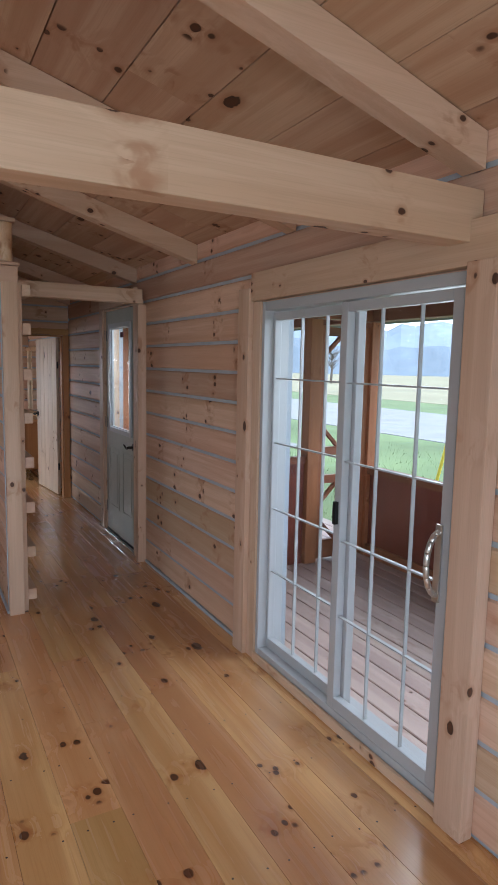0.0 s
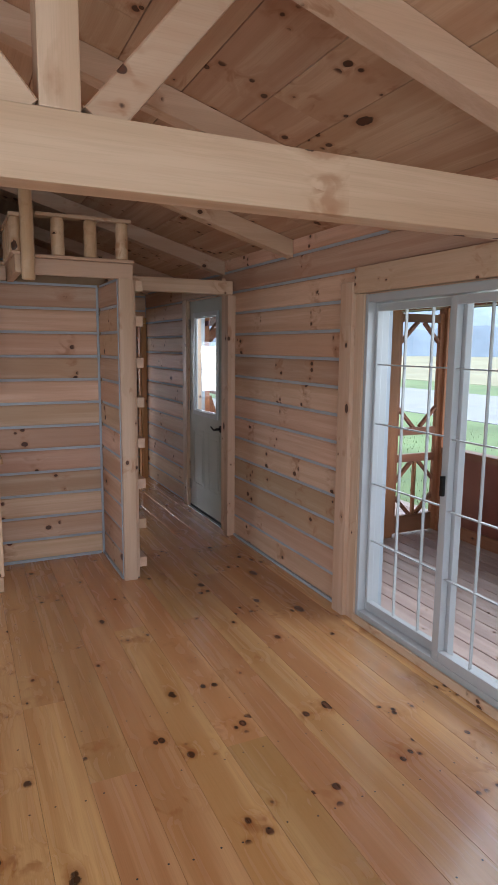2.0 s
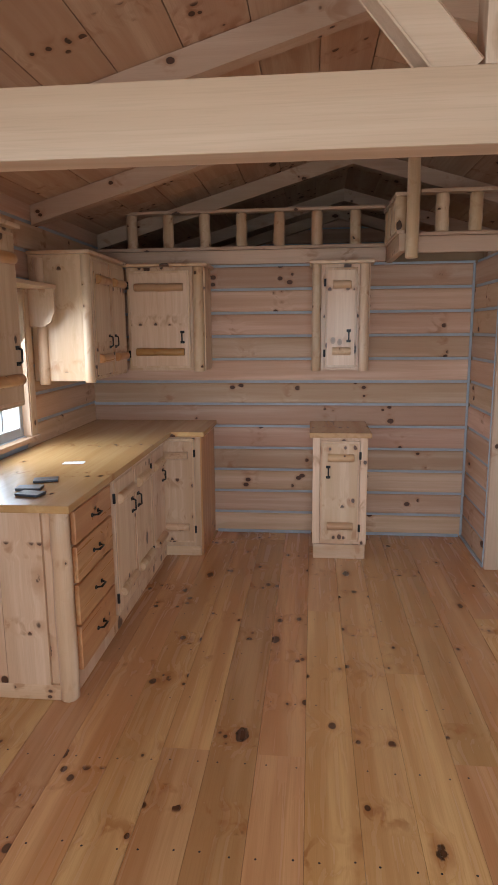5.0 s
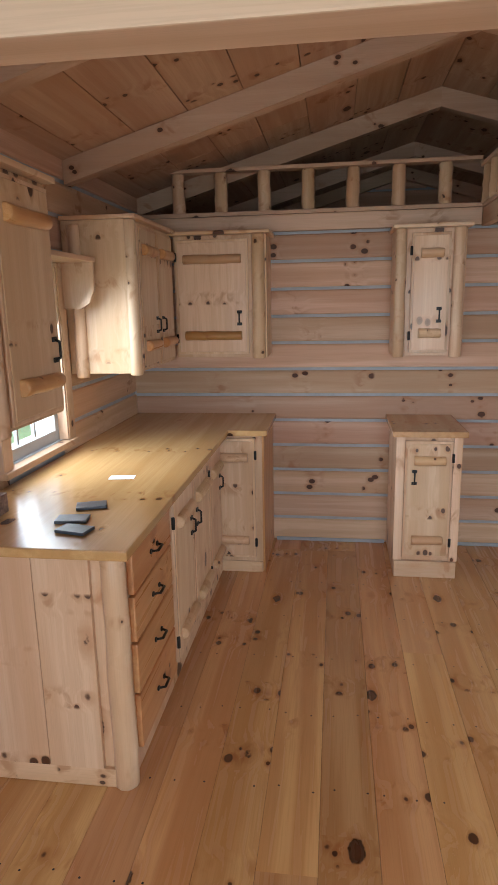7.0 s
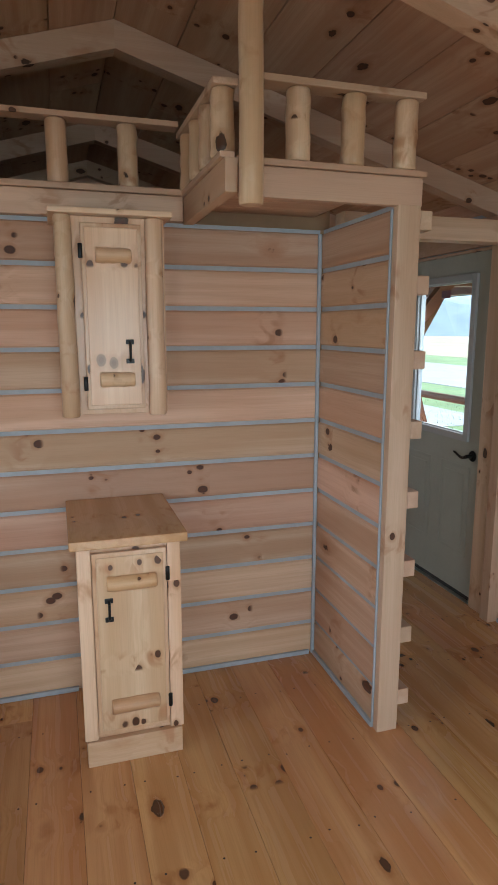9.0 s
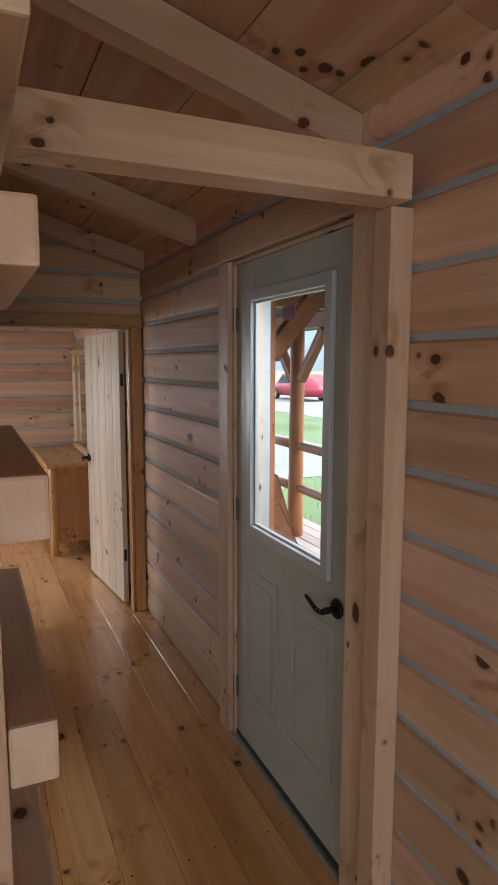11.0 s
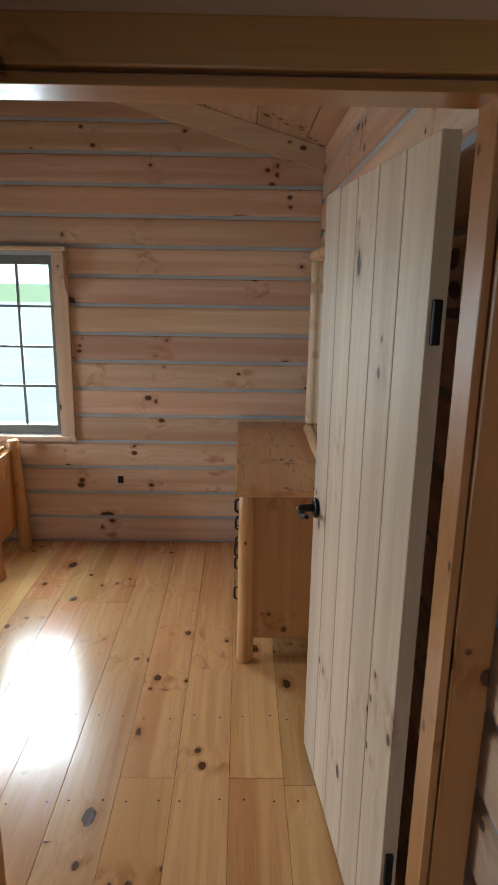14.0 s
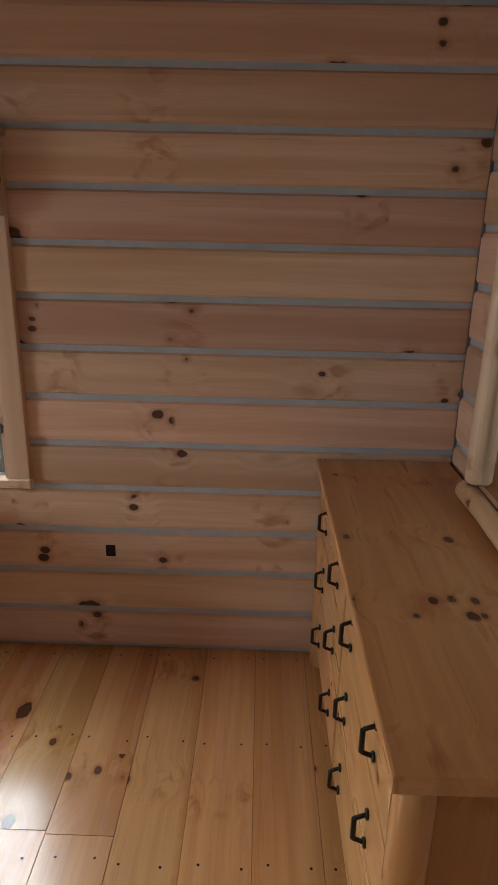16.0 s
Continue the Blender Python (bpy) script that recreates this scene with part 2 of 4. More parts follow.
M_HONZ = pine("honey_pine_z", "z", (0.58, 0.30, 0.12), (0.42, 0.18, 0.06), 0.35, coat=0.2, knots=0.8, whorls=2.6, sparse=0.1)
M_HONY = pine("honey_pine_y", "y", (0.61, 0.335, 0.145), (0.45, 0.205, 0.075), 0.3, coat=0.25, knots=0.8, whorls=2.6, sparse=0.1)
M_HONX = pine("honey_pine_x", "x", (0.57, 0.32, 0.12), (0.43, 0.20, 0.065), 0.35, coat=0.2, knots=0.8, whorls=2.6, sparse=0.1)
M_DOORZ = pine("pale_door_pine_z", "z", (0.62, 0.48, 0.35), (0.50, 0.36, 0.25), 0.55, knots=0.9)
M_RED_X = pine("stained_porch_wood_x", "x", (0.34, 0.135, 0.07), (0.21, 0.08, 0.04), 0.5, knots=0.5)
M_RED_Y = pine("stained_porch_wood_y", "y", (0.34, 0.135, 0.07), (0.21, 0.08, 0.04), 0.5, knots=0.5)
M_RED_Z = pine("stained_porch_wood_z", "z", (0.46, 0.19, 0.08), (0.30, 0.115, 0.05), 0.5, knots=0.5)
M_RED_PANEL = plain("dark_red_boards", (0.20, 0.055, 0.035), 0.45, vary=0.35, scale=14, bump=0.3, stretch=(1, 1, 0.4))
M_DECK = pine("deck_boards", "x", (0.56, 0.43, 0.38), (0.42, 0.31, 0.27), 0.6, knots=0.4)
M_CHINK = plain("grey_chinking", (0.40, 0.44, 0.49), 0.85, vary=0.10, scale=60, bump=0.4)
M_DARKGAP = plain("dark_board_backing", (0.05, 0.035, 0.025), 0.9)
M_WHITE = plain("white_vinyl", (0.44, 0.45, 0.46), 0.35, vary=0.03, scale=6, bump=0.03)
M_GREY_DOOR = plain("grey_green_steel_door", (0.40, 0.41, 0.36), 0.45, vary=0.05, scale=40, bump=0.08)
M_BLACK = plain("black_iron", (0.016, 0.015, 0.015), 0.38, metal=0.6, vary=0.2, scale=60)
M_RUBBER = plain("black_rubber", (0.02, 0.02, 0.02), 0.7)
M_BRONZE = plain("grey_bronze_sash", (0.16, 0.17, 0.16), 0.45, vary=0.06)
M_STEEL = plain("brushed_nickel", (0.62, 0.60, 0.56), 0.3, metal=0.9, vary=0.06)
M_GLASS = glass_material("window_glass")
M_PAPER = plain("white_paper", (0.78, 0.79, 0.8), 0.7, vary=0.04)
M_CARD = plain("dark_printed_card", (0.05, 0.06, 0.08), 0.35, vary=0.3, scale=90)
M_TINY = plain("patterned_box_card", (0.20, 0.13, 0.11), 0.5, vary=0.9, scale=120)
# far darker than the pine: the shade of unlit places is in this brown
M_SHADE_BOARDING = plain("shade_brown_boarding", (0.34, 0.22, 0.13), 0.8, vary=0.15)
M_ROOFING = plain("dark_roof_sheet", (0.06, 0.055, 0.05), 0.6)
M_GRASS = plain("mown_grass", (0.14, 0.19, 0.075), 0.9, vary=0.35, scale=3, bump=0.8)
M_BLADE = plain("grass_blades", (0.15, 0.21, 0.08), 0.8, vary=0.3, scale=3)
M_ROAD = plain("pale_gravel_road", (0.28, 0.275, 0.27), 0.95, vary=0.12, scale=8, bump=0.6)
M_FIELD = plain("dry_field", (0.30, 0.27, 0.17), 0.95, vary=0.2, scale=1)
# pale blue-grey: the haze of distance is mixed into the hill colour
M_HILL = plain("wooded_hill_haze_tint", (0.25, 0.29, 0.34), 1.0, vary=0.25, scale=0.3)
M_CARPAINT = plain("red_car_paint", (0.34, 0.03, 0.05), 0.25, vary=0.04)
M_CARGLASS = plain("dark_car_glass", (0.03, 0.035, 0.04), 0.08, vary=0.02)
M_YELLOW = plain("yellow_strap", (0.80, 0.62, 0.08), 0.6, vary=0.08)
M_MIRROR = plain("mirror_silver", (0.86, 0.88, 0.88), 0.015, metal=1.0, vary=0.0, bump=0.0)
M_STICKER = plain("maroon_sticker", (0.13, 0.02, 0.03), 0.5)
M_HOLE = plain("dark_hole", (0.008, 0.007, 0.006), 0.9)
M_BARK = plain("grey_bark", (0.12, 0.10, 0.08), 0.9, vary=0.3, scale=12, bump=0.8)

# ---- mesh helpers ----
ORIGIN = {}
PIECES = []


def box(bm, x0, x1, y0, y1, z0, z1, bevel=0.0):
    x0, x1, y0, y1, z0, z1 = min(x0, x1), max(x0, x1), min(y0, y1), max(y0, y1), min(z0, z1), max(z0, z1)
    made = bmesh.ops.create_cube(bm, size=1)["verts"]
    for v in made:
        v.co = Vector((x0 + (v.co.x + 0.5) * (x1 - x0), y0 + (v.co.y + 0.5) * (y1 - y0), z0 + (v.co.z + 0.5) * (z1 - z0)))
    if bevel:
        edges = list({e for v in made for e in v.link_edges})
        bmesh.ops.bevel(bm, geom=edges, offset=bevel, segments=2, affect="EDGES", profile=0.6)
    return bm


def new_box(x0, x1, y0, y1, z0, z1, bevel=0.003):
    return box(bmesh.new(), x0, x1, y0, y1, z0, z1, bevel)


def rod(bm, p0, p1, r0, r1=None, seg=14, rings=6, wobble=0.0, seed=0):
    """A round bar from p0 to p1, a little uneven where wobble is given."""
    p0, p1 = Vector(p0), Vector(p1)
    r1 = r0 if r1 is None else r1
    axis = (p1 - p0).normalized()
    side = axis.cross(Vector((0, 0, 1)))
    if side.length < 1e-3:
        side = Vector((1, 0, 0))
    side.normalize()
    up = axis.cross(side)
    rng = random.Random(seed)
    loops = []
    ease = min(r0 * 0.25, 0.006)
    steps = [(0, 0.86)] + [(ease / max((p1 - p0).length, 1e-4), 1.0)]
    steps += [(i / rings, 1.0) for i in range(1, rings)]
    steps += [(1 - ease / max((p1 - p0).length, 1e-4), 1.0), (1, 0.86)]
    for f, k in steps:
        c = p0.lerp(p1, f)
        if 0.02 < f < 0.98:
            c = c + side * rng.uniform(-wobble, wobble) + up * rng.uniform(-wobble, wobble)
        r = (r0 + (r1 - r0) * f) * k * (1 + rng.uniform(-1, 1) * wobble * 6)
        loops.append([bm.verts.new(c + (side * math.cos(a) + up * math.sin(a)) * r * (1 + rng.uniform(-1, 1) * wobble * 3))
                      for a in (2 * math.pi * j / seg for j in range(seg))])
    for a, b in zip(loops, loops[1:]):
        for j in range(seg):
            f = bm.faces.new((a[j], a[(j + 1) % seg], b[(j + 1) % seg], b[j]))
            f.smooth = True
    bm.faces.new(loops[0][::-1])
    bm.faces.new(loops[-1])
    return bm


def new_rod(*args, **kw):
    return rod(bmesh.new(), *args, **kw)


def prism(bm, outline, axis, a0, a1):
    """Extrude a closed outline of two coordinates along x, y or z from a0 to a1."""
    def at(p, a):
        return {"x": (a, p[0], p[1]), "y": (p[0], a, p[1]), "z": (p[0], p[1], a)}[axis]
    lo = [bm.verts.new(at(p, a0)) for p in outline]
    hi = [bm.verts.new(at(p, a1)) for p in outline]
    bm.faces.new(lo)
    bm.faces.new(hi[::-1])
    for i in range(len(outline)):
        j = (i + 1) % len(outline)
        bm.faces.new((lo[j], lo[i], hi[i], hi[j]))
    bmesh.ops.recalc_face_normals(bm, faces=bm.faces)
    return bm


def beam(bm, p0, p1, w, h, bevel=0.004, up=(0, 0, 1)):
    """A squared timber between two points; w across, h along up."""
    p0, p1 = Vector(p0), Vector(p1)
    axis = (p1 - p0).normalized()
    side = axis.cross(Vector(up)).normalized()
    top = side.cross(axis).normalized()
    made = bmesh.ops.create_cube(bm, size=1)["verts"]
    mid = (p0 + p1) / 2
    for v in made:
        v.co = mid + axis * v.co.x * (p1 - p0).length + side * v.co.y * w + top * v.co.z * h
    if bevel:
        bmesh.ops.bevel(bm, geom=list({e for v in made for e in v.link_edges}), offset=bevel, segments=1, affect="EDGES")
    return bm


def mesh_of(name, bm, mat):
    me = bpy.data.meshes.new(name)
    bm.to_mesh(me)
    bm.free()
    me.materials.append(mat)
    return me


def thing(name, x, y, z, label, category, group=""):
    ob = new(name)
    ob.location = (x, y, z)
    ob.empty_display_size = 0.1
    ORIGIN[ob] = Vector((x, y, z))
    return tagged(ob, label, category, group)


def part(name, bm, mat, parent, label=""):
    """One mesh, given in world coordinates, under a thing or a part."""
    o = ORIGIN[parent]
    c = Vector([sum(v.co[i] for v in bm.verts) / len(bm.verts) for i in range(3)])
    bmesh.ops.translate(bm, verts=bm.verts, vec=-c)
    ob = new(name, mesh_of(name, bm, mat))
    ob.parent = parent
    ob.location = c - o
    ORIGIN[ob] = c
    if label:
        ob["label"] = label
    return ob


def whole(name, bm, mat, label="", category="", group="", kind=""):
    """One mesh that is a thing or a piece of the setting by itself."""
    c = Vector([sum(v.co[i] for v in bm.verts) / len(bm.verts) for i in range(3)])
    bmesh.ops.translate(bm, verts=bm.verts, vec=-c)
    ob = new(name, mesh_of(name, bm, mat))
    ob.location = c
    ORIGIN[ob] = c
    return tagged(ob, label, category, group, kind)


def setting(name, bm, mat, label="", category=""):
    return whole(name, bm, mat, label, category, kind="structure")


# ---- the plan ----
EAST, WEST, KITCHEN, PARTITION, NORTH, SOUTH = 1.83, -2.17, 4.98, 7.68, 10.444, -1.9
RIDGE, SLOPE, PEAK = -0.17, 0.29, 2.925
COURSE = 0.1725


def roof(x):
    return PEAK - SLOPE * abs(x - RIDGE)


LOGS = {}


def log_mesh(length, course):
    key = (round(length, 3), course)
    if key not in LOGS:
        h = course - 0.019
        outline = [(0.045, 0.0), (0.045, h), (0.012, h), (0.003, h - 0.007), (0.0, h - 0.02), (0.0, 0.018), (0.003, 0.006), (0.012, 0.0)]
        LOGS[key] = mesh_of("log", prism(bmesh.new(), outline, "x", -key[0] / 2, key[0] / 2), M_LOG)
    return LOGS[key]


def log_wall(name, plane, c, face, a0, a1, top, openings=(), gable=False, thick=0.15, logs=True, course=COURSE, base=0.012):
    """A wall of squared logs with chinking. plane: the axis that it faces; face: the way that its log side looks."""
    bm = bmesh.new()
    back = c - face * 0.013
    cuts = sorted({a0, a1, *[v for o in openings for v in o[:2]]})
    for u, v in zip(cuts, cuts[1:]):
        spans, z = [], -0.02
        for o in sorted((o for o in openings if o[0] < v - 1e-6 and o[1] > u + 1e-6), key=lambda o: o[2]):
            spans.append((z, o[2]))
            z = o[3]
        spans.append((z, top))
        for lo, hi in spans:
            if hi - lo > 0.005:
                if plane == "x":
                    box(bm, back, back - face * thick, u - 0.03 * (u == a0), v + 0.03 * (v == a1), lo, hi)
                else:
                    box(bm, u - 0.03 * (u == a0), v + 0.03 * (v == a1), back, back - face * thick, lo, hi)
    if gable:
        prism(bm, [(a0 - 0.03, top), (a1 + 0.03, top), (a1 + 0.03, roof(a1) + 0.02), (RIDGE, roof(RIDGE) + 0.02), (a0 - 0.03, roof(a0) + 0.02)], "y",
              min(back, back - face * thick), max(back, back - face * thick))
    ob = setting(name, bm, M_CHINK, "log wall of knotty pine with grey chinking", "wall")
    if not logs:
        return ob
    k = 0
    limit = roof(RIDGE) if gable else top
    while k * course < limit - 0.09:
        lo = k * course + base
        hi = lo + course - 0.02
        u, v = a0 + 0.002, a1 - 0.002
        if gable and hi > roof(a1):
            reach = (PEAK - hi + 0.03) / SLOPE
            u, v = max(u, RIDGE - reach), min(v, RIDGE + reach)
        runs = [(u, v)]
        for o in openings:
            if o[2] < hi - 0.05 and o[3] > lo + 0.05:
                runs = [r for s in runs for r in ((s[0], min(s[1], o[0])), (max(s[0], o[1]), s[1])) if r[1] - r[0] > 0.03]
        for r in runs:
            if r[1] - r[0] > 0.05:
                PIECES.append((ob, "log", r, lo, plane, c, face, course))
        k += 1
    return ob

# ---- floor, walls, ceiling ----
floor = setting("floor", new_box(WEST - 0.15, EAST + 0.15, SOUTH - 0.15, NORTH + 0.15, -0.12, -0.019, 0), M_DARKGAP, "varnished wide-plank pine floor", "floor")
SLIDER = (1.765, 3.125, 0.03, 1.92)
FRONT = (5.2, 6.125, 0.0, 2.075)
wall_east = log_wall("wall_east", "x", EAST, -1, SOUTH, NORTH, 2.4, (SLIDER, FRONT))
KWIN = (3.22, 3.80, 0.97, 1.82)
BWIN = (8.4, 9.4, 0.75, 1.75)
LWIN = (-0.75, 0.75, 0.8, 1.9)
wall_west = log_wall("wall_west", "x", WEST, 1, SOUTH, NORTH, 2.4, (KWIN, BWIN, LWIN))
NWIN = (-0.38, 0.30, 0.70, 1.76)
wall_north = log_wall("wall_north", "y", NORTH, -1, WEST, EAST, 2.36, (NWIN,), gable=True, course=0.1653, base=0.008)
wall_south = log_wall("wall_south", "y", SOUTH, 1, WEST, EAST, 2.36, ((-1.3, 0.96, 0.6, 2.0),), gable=True, logs=False)
wall_kitchen = log_wall("wall_kitchen", "y", KITCHEN, -1, WEST, 0.70, 2.07, thick=0.08, base=0.002)
wall_nib = log_wall("wall_nib", "x", 0.70, -1, 4.335, KITCHEN, 2.07, thick=0.068, base=0.002)
wall_hall = setting("wall_hall", new_box(0.70, 0.775, KITCHEN + 0.004, 6.35, -0.01, 2.07, 0.002), M_SHADE_BOARDING, "plain boarded hall wall", "wall")
wall_bath = setting("wall_bath", new_box(-0.4, 0.70, 6.27, 6.35, -0.01, 2.07, 0.002), M_SHADE_BOARDING, "plain boarded wall of the nook", "wall")
wall_bath_side = setting("wall_bath_side", new_box(-0.48, -0.404, 6.27, PARTITION - 0.004, -0.01, 2.07, 0.002), M_SHADE_BOARDING, "plain boarded wall of the nook", "wall")
wall_bedroom = log_wall("wall_bedroom", "y", PARTITION, -1, WEST + 0.004, EAST - 0.004, 2.36, ((0.895, 1.755, -0.02, 1.89),), gable=True, thick=0.045, course=0.17)

# ceiling boards and the sheet above them
bm = bmesh.new()
rng = random.Random(4)
for sgn in (-1, 1):
    reach = (EAST - RIDGE) + 0.16
    w = reach / 8
    for i in range(8):
        d0, d1 = i * w + 0.0025, (i + 1) * w - 0.0025
        y = SOUTH - 0.15
        while y < NORTH + 0.14:
            y1 = min(y + rng.choice((2.3, 3.4, 3.45, 4.6)), NORTH + 0.15)
            lift = rng.uniform(0, 0.002)
            pts = []
            for d in (d0, d1):
                z = PEAK - SLOPE * d + lift
                pts.append((RIDGE + sgn * d, z))
            outline = [pts[0], pts[1], (pts[1][0], pts[1][1] + 0.02), (pts[0][0], pts[0][1] + 0.02)]
            prism(bm, outline, "y", y + 0.001, y1 - 0.001)
            y = y1
for sgn in (-1, 1):
    pts = [(RIDGE, PEAK + 0.026), (RIDGE + sgn * 2.75, PEAK + 0.026 - SLOPE * 2.75), (RIDGE + sgn * 2.75, PEAK + 0.1 - SLOPE * 2.75), (RIDGE, PEAK + 0.1)]
    if sgn > 0:
        pts[1], pts[2] = (RIDGE + 2.3, PEAK + 0.026 - SLOPE * 2.3), (RIDGE + 2.3, PEAK + 0.1 - SLOPE * 2.3)
    prism(bm, pts, "y", SOUTH - 0.4, NORTH + 0.4)
ceiling = setting("ceiling", bm, M_CEIL, "sloping ceiling of wide knotty pine boards", "ceiling")

bm = bmesh.new()
for sgn in (-1, 1):
    far = 2.8 if sgn < 0 else 2.32
    prism(bm, [(RIDGE, PEAK + 0.104), (RIDGE + sgn * far, PEAK + 0.104 - SLOPE * far), (RIDGE + sgn * far, PEAK + 0.13 - SLOPE * far), (RIDGE, PEAK + 0.13)], "y", SOUTH - 0.45, NORTH + 0.45)
prism(bm, [(EAST + 0.33, 2.33), (4.3, 2.02), (4.3, 2.06), (EAST + 0.33, 2.37)], "y", SOUTH - 0.45, NORTH + 0.45)
setting("roof", bm, M_ROOFING, "dark sheet roof over cabin and porch", "roof")

# rafters, a pair at each station, as one mesh a timber
RAFTERS = (-0.6, 0.56, 2.87, 4.02, 5.22, 6.6, 7.57, 8.0, 9.07, 10.38)


def rafter(y, sgn, w=0.085):
    x1 = EAST if sgn > 0 else WEST
    pts = [(RIDGE, PEAK - 0.002), (x1 - sgn * 0.002, roof(x1) - 0.002), (x1 - sgn * 0.002, roof(x1) - 0.115), (RIDGE, PEAK - 0.115)]
    bm = prism(bmesh.new(), pts, "y", y, y + w)
    setting("rafter", bm, M_BEAMX, "square-sawn pine rafter under the ceiling boards", "rafter")


for y in RAFTERS:
    for sgn in (-1, 1):
        rafter(y, sgn)

# truss with tie beam, king post and two struts
TIE = 1.76
truss = thing("roof_truss", RIDGE, TIE + 0.05, 2.0, "pale pine roof truss with tie beam and king post", "truss")
part("tie_beam", new_box(WEST + 0.004, EAST - 0.004, TIE, TIE + 0.1, 2.0, 2.165, 0.004), M_BEAMX, truss, "long knotty tie beam")
part("king_post", new_box(KING - 0.048, KING + 0.048, TIE + 0.004, TIE + 0.096, 2.166, PEAK - 0.12, 0.004), M_PZ, truss)
for sgn in (-1, 1):
    part("strut", beam(bmesh.new(), (KING + sgn * 0.09, TIE + 0.05, 2.15), (KING + sgn * 0.52, TIE + 0.05, 2.66), 0.085, 0.092), M_BEAMX, truss)
    x1 = EAST if sgn > 0 else WEST
    pts = [(RIDGE, PEAK - 0.002), (x1 - sgn * 0.004, roof(x1) - 0.002), (x1 - sgn * 0.004, roof(x1) - 0.115), (RIDGE, PEAK - 0.115)]
    part("principal_rafter", prism(bmesh.new(), pts, "y", TIE + 0.002, TIE + 0.098), M_BEAMX, truss)

# hall beam across from the nib to the door post
whole("hall_beam", new_box(0.79, EAST - 0.052, 4.93, 5.03, 2.045, 2.15, 0.004), M_PX, "square pine beam across the hall entry", "beam")
setting("trim_nib_post", new_box(0.695, 0.785, 4.298, 4.334, 0.0, 2.06, 0.004), M_PZ, "pine post at the end of the short wall", "post")

# beads of chinking in the inner corners and along the floor
for x0, x1, y0, y1, z0, z1 in ((0.683, 0.699, 4.965, 4.979, 0.0, 2.05), (-0.05, 0.672, 4.965, 4.979, 0.0, 0.022), (-1.2, -0.46, 4.965, 4.979, 0.0, 0.022),
                               (0.685, 0.699, 4.337, 4.956, 0.0, 0.022), (0.69, 0.6995, 4.336, 4.346, 0.024, 2.05), (1.815, 1.829, 3.33, 4.98, 0.0, 0.02)):
    setting("trim_chinking", new_box(x0, x1, y0, y1, z0, z1, 0.003), M_CHINK, "bead of grey chinking in the wall corner", "chinking")

# ---- loft ----
bm = bmesh.new()
box(bm, WEST + 0.004, 0.775, 5.06, PARTITION - 0.112, 2.075, 2.17)
setting("loft_floor", bm, M_SHADE_BOARDING, "boarded loft floor", "floor")
bm = bmesh.new()
for i in range(5):
    box(bm, 0.11, 0.69, 4.345 + i * 0.14, 4.345 + i * 0.14 + 0.136, 2.135, 2.165, 0.002)
setting("loft_landing_floor", bm, M_PX, "pine boards of the loft landing seen from below", "floor")
loft = thing("loft_edge_beam", -0.7, 4.93, 2.07, "pine edge beam of the loft with a cap board", "beam")
part("edge_board", new_box(WEST + 0.004, 0.06, 4.952, 4.999, 2.072, 2.17, 0.003), M_PX, loft)
part("cap_board", new_box(WEST + 0.004, 0.06, 4.935, 5.055, 2.172, 2.196, 0.004), M_PX, loft)
landing = thing("loft_landing_frame", 0.4, 4.3, 2.07, "pine frame of the jutting loft landing", "frame")
part("front_board", new_box(0.115, 0.79, 4.30, 4.335, 2.055, 2.152, 0.004), M_PX, landing)
part("front_cap", new_box(0.104, 0.80, 4.29, 4.36, 2.154, 2.175, 0.004), M_PX, landing)
part("side_board", new_box(0.064, 0.108, 4.29, 4.975, 2.062, 2.168, 0.004), M_PY, landing)
part("side_cap", new_box(0.05, 0.10, 4.30, 4.97, 2.169, 2.188, 0.004), M_PY, landing)
hang = whole("hanging_post", new_rod((0.135, 4.24, 2.015), (0.135, 4.24, roof(0.135) - 0.002), 0.04, 0.037, wobble=0.003, seed=7), M_PEEL,
             "round peeled log post from landing to ceiling", "post")


def loft_rail(name, p0, p1, posts, label):
    """A low rail: log balusters under a flat top rail from p0 to p1."""
    p0, p1 = Vector(p0), Vector(p1)
    rail = thing(name, *((p0 + p1) / 2), label, "railing")
    d = (p1 - p0).normalized()
    top = 2.459 if p0.z > 2.19 else 2.425
    along = abs(d.x) > abs(d.y)
    for i, s in enumerate(posts):
        c = p0 + d * s
        bm = new_rod((c.x, c.y, p0.z), (c.x, c.y, top - 0.023), 0.042, 0.04, wobble=0.003, seed=i + int(100 * p0.x))
        part("baluster", bm, M_PEEL, rail)
    e0, e1 = p0 - d * 0.045, p1 + d * 0.045
    if along:
        bm = new_box(e0.x, e1.x, p0.y - 0.042, p0.y + 0.042, top - 0.022, top, 0.004)
    else:
        bm = new_box(p0.x - 0.042, p0.x + 0.042, e0.y, e1.y, top - 0.022, top, 0.004)
    part("top_rail", bm, M_PX if along else M_PY, rail)
    return rail


loft_rail("loft_railing", (-1.815, 4.985, 2.193), (0.0, 4.985, 2.193), [0.276 * i for i in range(7)], "low loft railing of log balusters")
loft_rail("loft_railing", (0.085, 4.40, 2.189), (0.085, 4.95, 2.189), [0.0, 0.17, 0.34, 0.52], "short loft railing beside the landing")
loft_rail("loft_railing", (0.235, 4.325, 2.176), (0.735, 4.325, 2.176), [0.09, 0.29, 0.49], "short loft railing on the landing front")

# ladder on the hall side of the nib
ladder = thing("loft_ladder", 0.82, 4.6, 0, "pine ladder fixed to the short wall", "ladder")
for y in (4.345, 4.87):
    part("stringer", new_box(0.788, 0.815, y, y + 0.045, 0.0, 2.06, 0.004), M_PZ, ladder)
